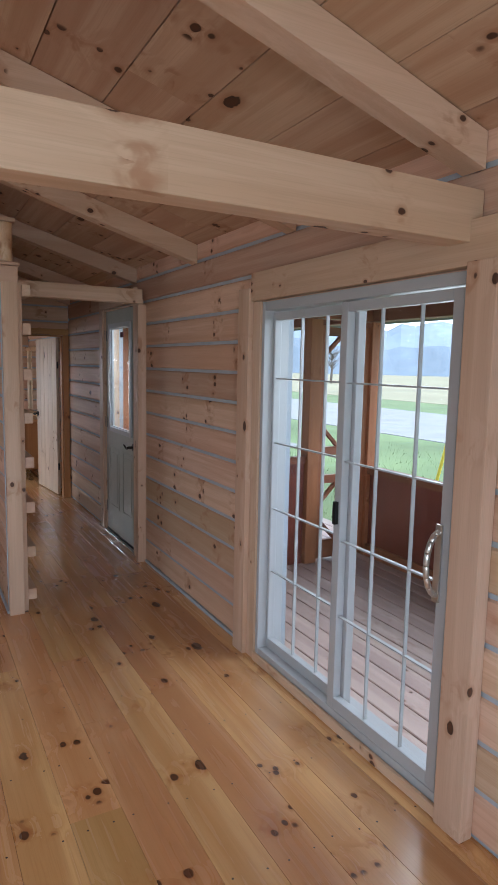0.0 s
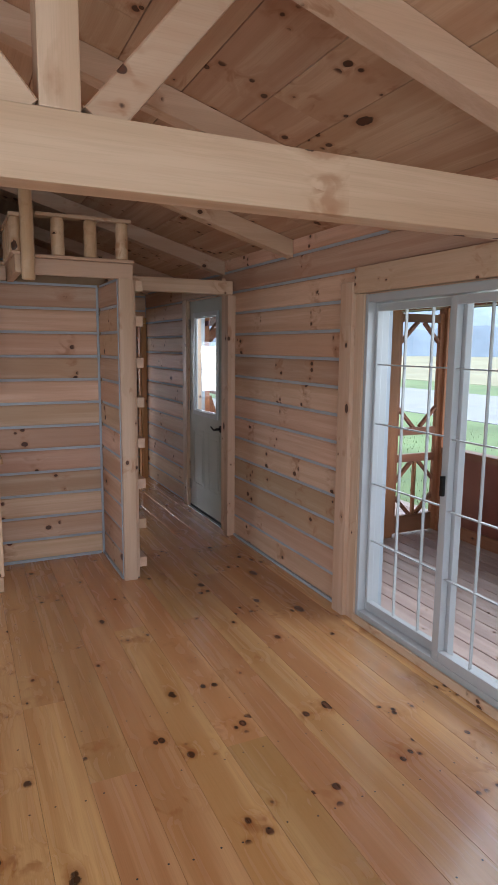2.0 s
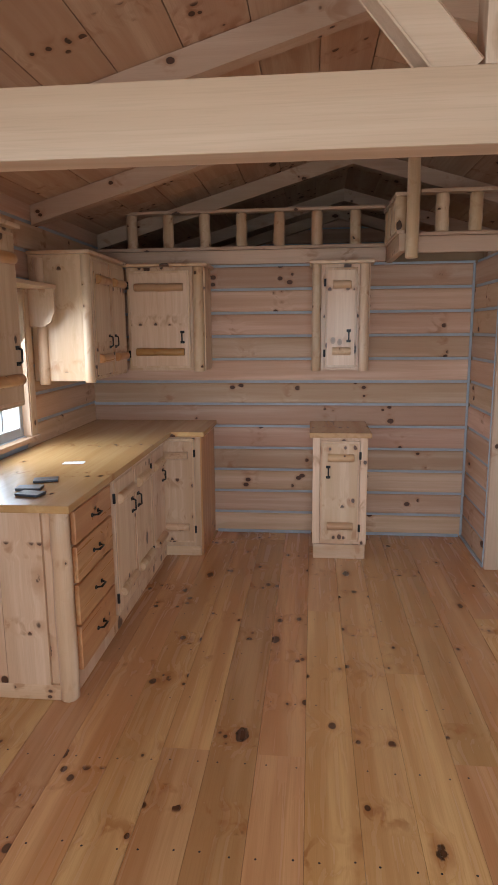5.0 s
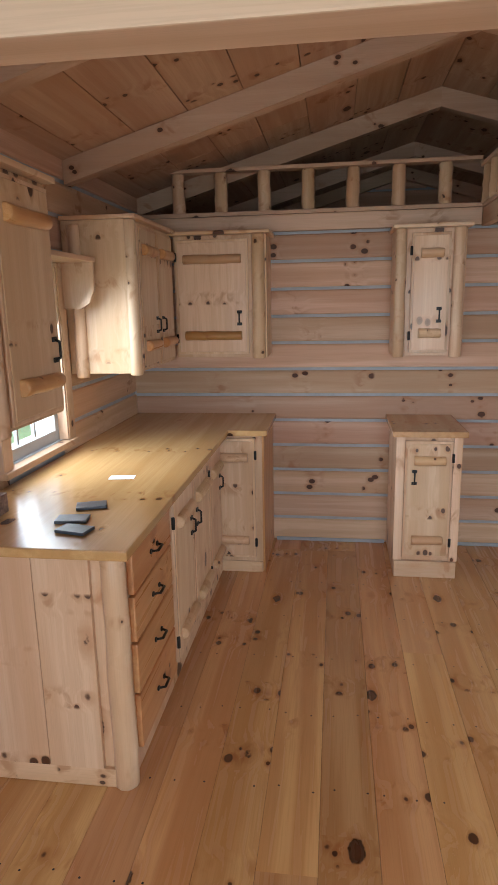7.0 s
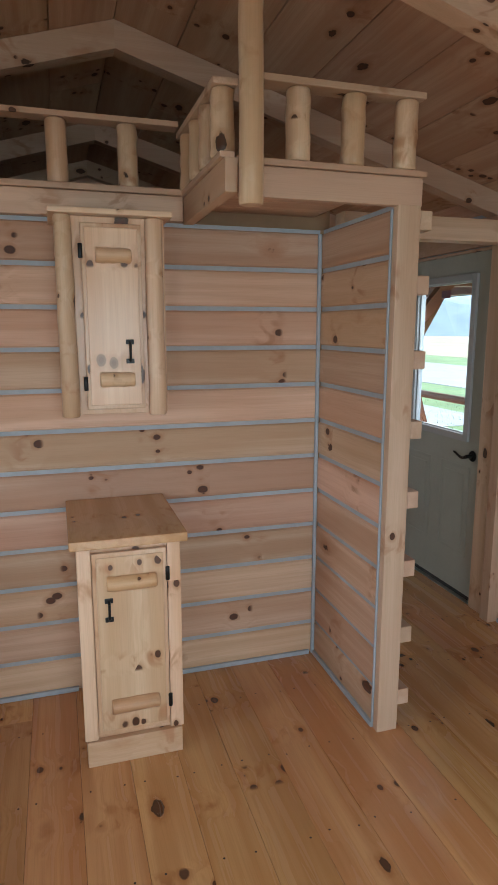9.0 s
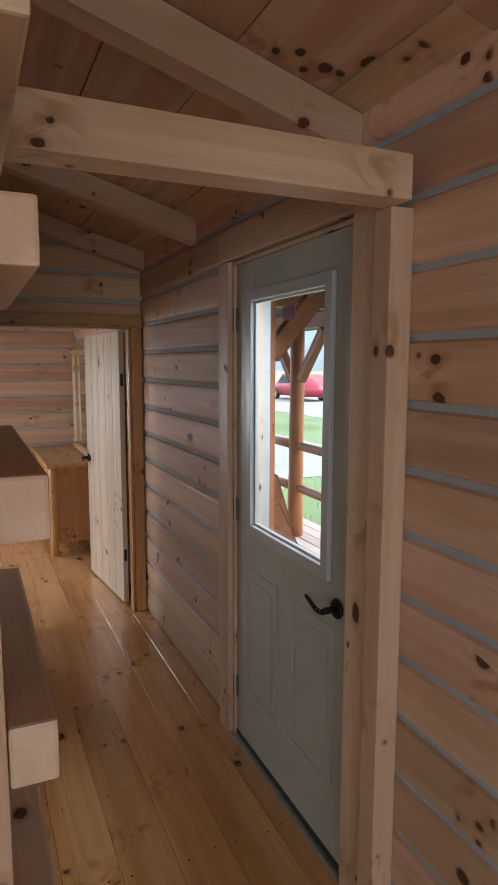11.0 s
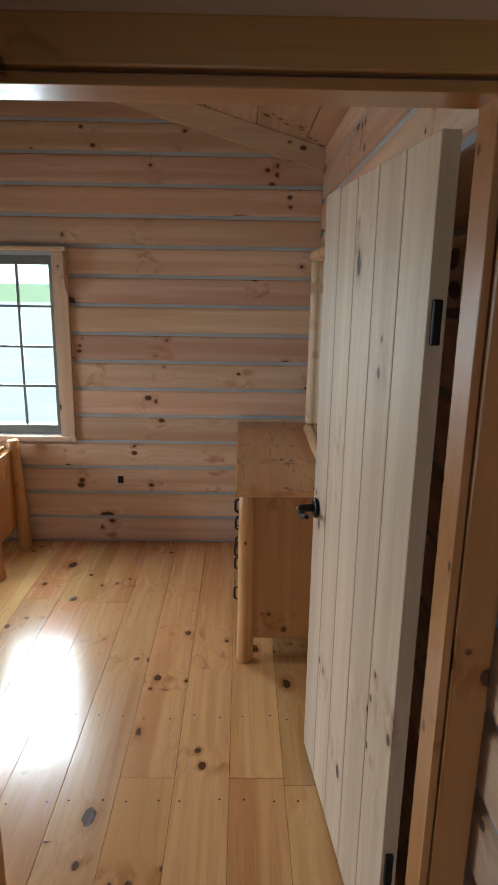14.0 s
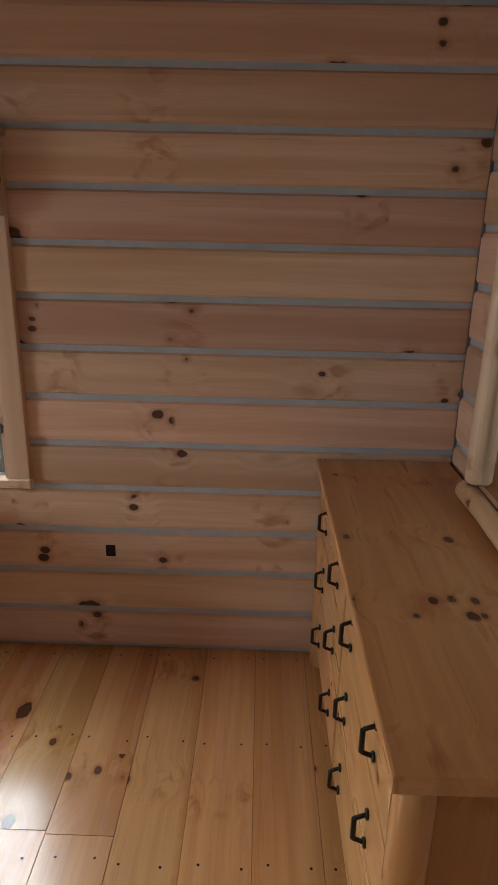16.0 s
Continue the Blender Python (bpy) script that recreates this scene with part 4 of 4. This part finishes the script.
# ---- hall nook ----
unit = thing("vanity_cabinet", 0.5, 7.4, 0, "dim pine vanity cabinet with black pull", "cabinet")
part("body", new_box(0.25, 0.775, 6.95, 7.66, 0.001, 0.775, 0.003), M_HONZ, unit)
part("top", new_box(0.23, 0.83, 6.92, 7.664, 0.777, 0.81, 0.004), M_HONY, unit)
for a, b in ((6.97, 7.30), (7.32, 7.645)):
    d = part("drawer_front", new_box(0.776, 0.797, a, b, 0.10, 0.75, 0.006), M_HONZ, unit)
    bail(d, (0.797, (a + b) / 2 - 0.06, 0.45), (1, 0, 0), True)

# bedroom doorway trim
trim3 = thing("trim_bedroom_door", 1.34, PARTITION, 0, "dark-toned pine casing of the bedroom doorway", "trim")
trim3["kind"] = "structure"
part("side_casing", new_box(0.80, 0.893, PARTITION - 0.028, PARTITION - 0.001, 0.0, 1.892, 0.004), M_HONZ, trim3)
part("side_casing", new_box(1.757, EAST - 0.006, PARTITION - 0.028, PARTITION - 0.001, 0.0, 1.892, 0.004), M_HONZ, trim3)
part("head_casing", new_box(0.80, EAST - 0.006, PARTITION - 0.03, PARTITION - 0.001, 1.894, 1.96, 0.004), M_HONX, trim3)
part("jamb", new_box(0.895, 0.909, PARTITION - 0.02, PARTITION + 0.062, 0.0, 1.888, 0.002), M_HONZ, trim3)
part("jamb", new_box(1.74, 1.755, PARTITION - 0.02, PARTITION + 0.062, 0.0, 1.888, 0.002), M_HONZ, trim3)
part("head_jamb", new_box(0.91, 1.739, PARTITION - 0.02, PARTITION + 0.062, 1.873, 1.888, 0.002), M_HONX, trim3)

# ---- bedroom ----
# plank door, swung open into the room
door3 = new("door_3")
ORIGIN[door3] = Vector((0, 0, 0))
tagged(door3, "open pale pine plank door with black lever", "door", kind="structure")
N_PLANK, DW = 5, 0.81
for i in range(N_PLANK):
    part("plank", new_box(i * DW / N_PLANK + 0.0015, (i + 1) * DW / N_PLANK - 0.0015, -0.018, 0.018, 0.012, 1.865, 0.004), M_DOORZ, door3)
part("core", new_box(0.004, DW - 0.004, -0.011, 0.011, 0.016, 1.861, 0), M_DOORZ, door3)
bm = new_rod((DW - 0.06, 0.019, 0.93), (DW - 0.06, 0.032, 0.93), 0.033, rings=2)
rod(bm, (DW - 0.06, 0.032, 0.93), (DW - 0.06, 0.075, 0.93), 0.012, rings=1)
for i in range(5):
    rod(bm, (DW - 0.055 - 0.022 * i, 0.075, 0.93 - 0.010 * math.sin(i * 0.9)), (DW - 0.055 - 0.022 * (i + 1), 0.075, 0.93 - 0.010 * math.sin((i + 1) * 0.9)), 0.011 - 0.0008 * i, 0.0102 - 0.0008 * i, rings=1)
part("door_handle", bm, M_BLACK, door3, "black lever handle")
for z in (0.35, 1.55):
    part("hinge", new_box(-0.010, 0.0, -0.006, 0.012, z - 0.04, z + 0.04, 0.003), M_BLACK, door3, "dark hinge")
door3.matrix_world = pose(1.728, 7.82, 0, 0, 0, 96)

dresser = thing("dresser", 1.6, 9.75, 0, "honey pine log dresser with black bail pulls", "dresser")
part("top", new_box(1.365, 1.815, 9.105, 10.43, 0.772, 0.802, 0.005), M_HONY, dresser)
part("body", new_box(1.412, 1.80, 9.145, 10.41, 0.11, 0.771, 0.003), M_HONZ, dresser)
for i, (x, y) in enumerate(((1.415, 9.15), (1.78, 9.15), (1.415, 10.39), (1.78, 10.39))):
    part("log_leg", new_rod((x, y, 0), (x, y, 0.771), 0.036, 0.033, wobble=0.002, seed=i + 40), M_HONZ, dresser, "round log leg")
for j, (a, b) in enumerate(((9.20, 9.765), (9.785, 10.35))):
    for z0, z1 in ((0.13, 0.335), (0.345, 0.55), (0.56, 0.755)):
        d = part("drawer_front", new_box(1.392, 1.4115, a, b, z0, z1, 0.005), M_HONY, dresser)
        for f in (0.22, 0.78):
            bail(d, (1.392, a + (b - a) * f, (z0 + z1) / 2), (-1, 0, 0), False, 0.036)

mirror = thing("dresser_mirror", 1.77, 9.62, 0.802, "log-framed mirror standing on the dresser", "mirror")
for y in (9.285, 10.035):
    part("log_post", new_rod((1.765, y, 0.885), (1.765, y, 1.735), 0.027, 0.025, wobble=0.002, seed=int(y * 10)), M_PEEL, mirror, "peeled log post")
for z, r in ((0.838, 0.032), (1.765, 0.032)):
    part("log_rail", new_rod((1.765, 9.215, z), (1.765, 10.1, z), r, r * 0.95, wobble=0.002, seed=int(z * 10)), M_PEELY, mirror, "peeled log rail")
part("mirror_glass", new_box(1.775, 1.781, 9.30, 10.02, 0.875, 1.74, 0), M_MIRROR, mirror, "silvered mirror glass")
part("back_board", new_box(1.783, 1.80, 9.20, 10.12, 0.805, 1.80, 0.002), M_SHADE_BOARDING, mirror)
part("side_board", new_box(1.77, 1.80, 9.165, 9.198, 0.805, 1.83, 0.003), M_HONZ, mirror)
part("foot_wedge", prism(bmesh.new(), [(8.0 + 1.115, 0.8035), (9.163, 0.8035), (9.163, 1.0), (9.15, 1.0), (9.115, 0.84)], "x", 1.772, 1.798), M_PY, mirror)

stand = thing("log_nightstand", -0.15, 10.1, 0, "pine log nightstand beneath the bedroom window", "nightstand")
for i, (x, y) in enumerate(((0.045, 9.9), (-0.45, 9.9), (0.045, 10.35), (-0.45, 10.35))):
    part("log_leg", new_rod((x, y, 0), (x - 0.03, y, 0.69), 0.045, 0.036, wobble=0.003, seed=i + 60), M_HONZ, stand)
part("body", new_box(-0.44, 0.01, 9.905, 10.34, 0.14, 0.63, 0.003), M_HONZ, stand)
part("top", new_box(-0.50, -0.02, 9.93, 10.31, 0.631, 0.66, 0.004), M_HONX, stand)
whole("wall_hole_plate", new_box(0.62, 0.655, NORTH - 0.003, NORTH - 0.0005, 0.395, 0.44, 0.001), M_HOLE, "small dark wiring hole in the log wall", "outlet hole")

# ---- porch ----
porch = setting("porch_floor", new_box(EAST + 0.165, 4.0, SOUTH - 0.2, 11.0, -0.16, -0.081, 0), M_DARKGAP, "stained porch deck of narrow boards", "deck")


def porch_post(x, y, z1=1.98, r=0.0, label="reddish stained square porch post"):
    if r:
        bm = new_rod((x, y, -0.05), (x, y, z1), r, r * 0.93, wobble=0.004, seed=int(y * 10))
    else:
        bm = new_box(x - 0.055, x + 0.055, y - 0.055, y + 0.055, -0.05, z1, 0.006)
    return whole("porch_post", bm, M_RED_Z, label, "post", "porch posts")


for x, y in ((3.10, 4.56), (3.72, 4.56), (3.72, 2.2), (3.72, 0.0), (3.72, 6.6)):
    porch_post(x, y)
porch_post(3.72, 9.05, r=0.075, label="round reddish log porch post")
porch_post(2.09, 6.43, label="reddish stained porch post with braces")
whole("porch_beam", new_box(3.66, 3.79, SOUTH, 10.8, 1.985, 2.14, 0.005), M_RED_Y, "reddish beam along the porch edge", "beam")
whole("porch_beam", new_box(EAST + 0.2, 3.655, 4.50, 4.62, 1.985, 2.1, 0.005), M_RED_X, "reddish beam across the porch", "beam")
whole("porch_beam", new_box(EAST + 0.2, 3.655, 6.94, 7.06, 1.985, 2.1, 0.005), M_RED_X, "reddish beam across the porch", "beam")

# low boarded wall of the screened part
low = thing("porch_low_wall", 3.72, 2.6, -0.05, "dark red boarded low porch wall", "low wall")
for a, b in ((0.06, 2.14), (2.26, 4.50)):
    part("panel", new_box(3.70, 3.73, a, b, -0.05, 0.68, 0.003), M_RED_PANEL, low)
    part("cap_rail", new_box(3.66, 3.77, a, b, 0.682, 0.74, 0.005), M_RED_Y, low)
    part("base_rail", new_box(3.67, 3.699, a, b, -0.05, 0.06, 0.004), M_RED_Y, low)
whole("boarded_screen", new_box(EAST + 0.2, 3.04, 4.545, 4.575, -0.05, 0.8, 0.004), M_RED_PANEL, "dark red boarded panel at the porch end", "panel")
bm = new_box(EAST + 0.2, 3.04, 4.53, 4.59, 0.802, 0.86, 0.004)
whole("screen_rail", bm, M_RED_X, "reddish rail on the porch end panel", "rail")

# screen door with curved-looking corner braces
sd = thing("screen_door", 3.41, 4.56, -0.05, "brown wooden screen door with corner braces", "door")
for x in (3.16, 3.62):
    part("stile", new_box(x, x + 0.045, 4.54, 4.58, -0.03, 1.93, 0.004), M_RED_Z, sd)
for z in (-0.03, 0.62, 0.86, 1.85):
    part("rail", new_box(3.206, 3.619, 4.541, 4.579, z, z + (0.16 if z < 0 else 0.07), 0.004), M_RED_X, sd)
part("mid_stile", new_box(3.40, 3.425, 4.543, 4.577, 0.131, 0.619, 0.003), M_RED_Z, sd)
for cx, sx in ((3.206, 1), (3.619, -1)):
    for z, sz in ((0.13, 1), (0.62, -1), (0.93, 1), (1.85, -1)):
        part("brace", beam(bmesh.new(), (cx, 4.56, z + sz * 0.17), (cx + sx * 0.17, 4.56, z), 0.03, 0.035, 0.003, up=(0, 1, 0)), M_RED_X, sd)

# open rails past the entry door
rail = thing("porch_railing", 3.72, 7.6, 0.4, "reddish log porch railing with two rails", "railing")
for a, b in ((6.66, 8.96), (9.14, 10.6)):
    for z in (0.44, 0.86):
        part("rail", new_rod((3.72, a, z), (3.72, b, z), 0.045, 0.042, wobble=0.003, seed=int(a * 10 + z)), M_RED_Y, rail)
br = thing("porch_brace", 3.72, 9.05, 1.6, "reddish diagonal braces at the log post", "brace")
for s in (-1, 1):
    part("brace", beam(bmesh.new(), (3.72, 9.05 + s * 0.08, 1.5), (3.72, 9.05 + s * 0.5, 1.97), 0.07, 0.07), M_RED_Y, br)
gate = thing("porch_side_frame", 2.4, 6.43, -0.05, "reddish braced frame beside the entry door", "frame")
part("long_brace", beam(bmesh.new(), (2.145, 6.43, 0.95), (2.62, 6.43, -0.03), 0.06, 0.085), M_RED_X, gate)
part("short_brace", beam(bmesh.new(), (2.145, 6.43, 1.10), (2.24, 6.43, 0.80), 0.05, 0.06), M_RED_X, gate)
part("top_brace", beam(bmesh.new(), (2.145, 6.43, 1.70), (2.38, 6.43, 1.98), 0.06, 0.085), M_RED_X, gate)

# ---- outdoors ----
ground = setting("ground", new_box(-900, 900, -900, 900, -1.0, -0.42, 0), M_GRASS, "mown lawn and fields round the cabin", "ground")
setting("road", new_box(13, 21, -300, 300, -0.45, -0.40, 0), M_ROAD, "pale gravel road past the lawn", "road")
setting("gravel_lot", new_box(-30, 9, 13.5, 75, -0.45, -0.408, 0), M_ROAD, "pale gravel lot behind the cabin", "ground")
setting("field", new_box(27, 150, -400, 400, -0.45, -0.405, 0), M_FIELD, "dry pale field beyond the road", "field")
bm = bmesh.new()
rng = random.Random(9)
n = 120
tops = [9 + 4 * math.sin(i * 0.13) + 2.5 * math.sin(i * 0.41 + 1) + rng.uniform(-0.9, 0.9) for i in range(n + 1)]
ring = []
for i in range(n + 1):
    a = radians(-75 + 150 * i / n)
    px, py = 170 * math.cos(a), 170 * math.sin(a) + 8
    ring.append([bm.verts.new((px * k, py * k, z)) for k, z in ((1.0, -1), (1.04, tops[i] * 0.8), (1.15, tops[i] * 1.6), (1.4, -1))])
for a, b in zip(ring, ring[1:]):
    for j in range(3):
        bm.faces.new((a[j], b[j], b[j + 1], a[j + 1]))
setting("backdrop", bm, M_HILL, "wooded hills beyond the field, distance haze painted into their colour", "hills")

# grass blades near the porch
bm = bmesh.new()
rng = random.Random(12)
verts, faces = [], []
for i in range(9000):
    x, y = 4.1 + 7.5 * rng.random() ** 1.5, rng.uniform(-3, 22)
    h, a = rng.uniform(0.03, 0.08), rng.uniform(0, 6.28)
    dx, dy = 0.006 * math.cos(a), 0.006 * math.sin(a)
    k = len(verts)
    verts += [(x - dx, y - dy, -0.42), (x + dx, y + dy, -0.42), (x + rng.uniform(-0.03, 0.03), y + rng.uniform(-0.03, 0.03), -0.42 + h)]
    faces.append((k, k + 1, k + 2))
me = bpy.data.meshes.new("grass")
me.from_pydata(verts, [], faces)
me.materials.append(M_BLADE)
tagged(new("grass", me), "short green lawn grass", "grass", kind="stuff")

car = thing("parked_car", 12.6, 26, -0.4, "dark red hatchback car parked by the road", "car")
prof = [(-2.1, 0.25), (2.1, 0.25), (2.15, 0.75), (1.25, 0.92), (0.6, 1.40), (-1.2, 1.45), (-1.95, 0.98), (-2.15, 0.8)]
bm = prism(bmesh.new(), [(26 + a, -0.4 + b) for a, b in prof], "x", 11.75, 13.45)
bmesh.ops.bevel(bm, geom=list(bm.edges), offset=0.09, segments=3, affect="EDGES")
for f in bm.faces:
    f.smooth = True
body = part("body", bm, M_CARPAINT, car)
for x in (11.735, 13.455):
    bm = prism(bmesh.new(), [(26 - 1.55, 0.6), (26 + 0.95, 0.55), (26 + 0.5, 0.92), (26 - 1.1, 0.96)], "x", x - 0.012, x + 0.012)
    part("side_window", bm, M_CARGLASS, body)
bm = bmesh.new()
beam(bm, (11.95, 27.0, 0.78), (13.25, 27.0, 0.78), 0.03, 0.6, 0.01, up=(0, -0.6, 0.8))
part("windscreen", bm, M_CARGLASS, body)
for x in (11.72, 13.25):
    for y in (24.7, 27.35):
        wheel = part("wheel", new_rod((x, y, -0.1), (x + 0.22, y, -0.1), 0.31, rings=2, seg=20), M_RUBBER, car)
        part("rim", new_rod((x - 0.01, y, -0.1), (x + 0.23, y, -0.1), 0.19, rings=1, seg=16), M_STEEL, wheel)

car.location = (18.0, 35, -0.4)

for y, dy, mat, lab in ((5.3, 0.55, M_YELLOW, "yellow leaning pole on the lawn"), (5.0, 0.7, M_WHITE, "white leaning pole on the lawn"), (4.75, 0.6, M_YELLOW, "yellow leaning pole on the lawn")):
    whole("leaning_pole", new_rod((6.4, y + 1.2, -0.42), (6.3, y + 1.2 - dy * 1.6, 2.4), 0.022, rings=3), mat, lab, "pole", "poles on the lawn")

tree = thing("bare_tree", 45, 62, -0.42, "small bare tree far off on the field", "tree")
part("trunk", new_rod((45, 62, -0.42), (45.1, 62, 2.2), 0.16, 0.09, wobble=0.01), M_BARK, tree)
bm = bmesh.new()
rng = random.Random(3)
for i in range(60):
    z = rng.uniform(1.2, 3.2)
    a = rng.uniform(0, 6.28)
    r = rng.uniform(0.5, 1.5)
    rod(bm, (45.05, 62, z), (45.05 + r * math.cos(a), 62 + r * math.sin(a), z + rng.uniform(0.5, 1.4)), 0.03, 0.008, seg=5, rings=2)
part("crown", bm, M_BARK, tree)

# ---- small fixings ----
bm = bmesh.new()
rng = random.Random(5)
PITCH, PHASE = 0.1835, 0.81
first = math.ceil((WEST - 0.02 - PHASE) / PITCH) - 1
rows = range(first, first + 23)
for k in rows:
    for j in range(31):
        y = SOUTH + 0.1 + 0.4064 * j
        for f in (0.2, 0.8):
            x = PHASE + PITCH * (k + f) + rng.uniform(-0.012, 0.012)
            if WEST < x < EAST and y < NORTH and rng.random() < 0.9:
                yy = y + rng.uniform(-0.012, 0.012)
                vs = [bm.verts.new((x + 0.0042 * math.cos(a), yy + 0.0042 * math.sin(a), 0.0009)) for a in (i * math.pi / 3 for i in range(6))]
                bm.faces.new(vs)
tagged(whole("floor_nails", bm, M_HOLE), "dark nail heads in the floor planks", "nails", kind="stuff")

# ---- pieces of walls, floor and deck ----
for ob, name, r, lo, plane, c, face, course in PIECES:
    length = r[1] - r[0]
    log = new(name, log_mesh(length, course))
    mid = (r[0] + r[1]) / 2
    turn = {("y", -1): 0, ("y", 1): 180, ("x", -1): -90, ("x", 1): 90}[(plane, face)]
    spot = (mid, c, lo) if plane == "y" else (c, mid, lo)
    log.parent = ob
    log.matrix_basis = Matrix.Translation(-ORIGIN[ob]) @ pose(*spot, 0, 0, turn)

PLANKS = {}


def plank_mesh(name, length, width, thick, mat, bevel=0.0016):
    key = (name, round(length, 2), round(width, 4))
    if key not in PLANKS:
        h, b = width / 2, bevel
        outline = [(-h, -thick), (h, -thick), (h, -b), (h - b, 0), (-h + b, 0), (-h, -b)]
        PLANKS[key] = mesh_of(name, prism(bmesh.new(), outline, "x", -key[1] / 2, key[1] / 2), mat)
    return PLANKS[key]


rng = random.Random(8)
for k in rows:
    x0, x1 = PHASE + PITCH * k, PHASE + PITCH * (k + 1)
    x0, x1 = max(x0, WEST - 0.01), min(x1, EAST + 0.01)
    if x1 - x0 < 0.03:
        continue
    y = SOUTH - 0.01
    while y < NORTH:
        length = rng.choice((2.44, 3.05, 3.66, 4.27)) if y > SOUTH else rng.choice((1.2, 1.8, 2.44, 3.05))
        end = y + length if NORTH - y - length > 0.5 else NORTH + 0.01
        length = round(end - y, 2)
        ob = new("plank", plank_mesh("plank", length - 0.0, x1 - x0 - 0.0008, 0.018, M_FLOOR, 0.001))
        ob.parent = floor
        ob.matrix_basis = Matrix.Translation(-ORIGIN[floor]) @ pose((x0 + x1) / 2, (y + end) / 2, rng.uniform(-0.0004, 0.0004), 0, 0, 90)
        y = end
for k in range(15):
    x = EAST + 0.24 + k * 0.143
    for a, b in ((SOUTH - 0.2, 1.3), (1.3, 5.0), (5.0, 8.2), (8.2, 11.0)):
        ob = new("deck_board", plank_mesh("deck_board", b - a - 0.004, 0.135, 0.03, M_DECK, 0.004))
        ob.parent = porch
        ob.matrix_basis = Matrix.Translation(-ORIGIN[porch]) @ pose(x, (a + b) / 2, -0.05, 0, 0, 90)
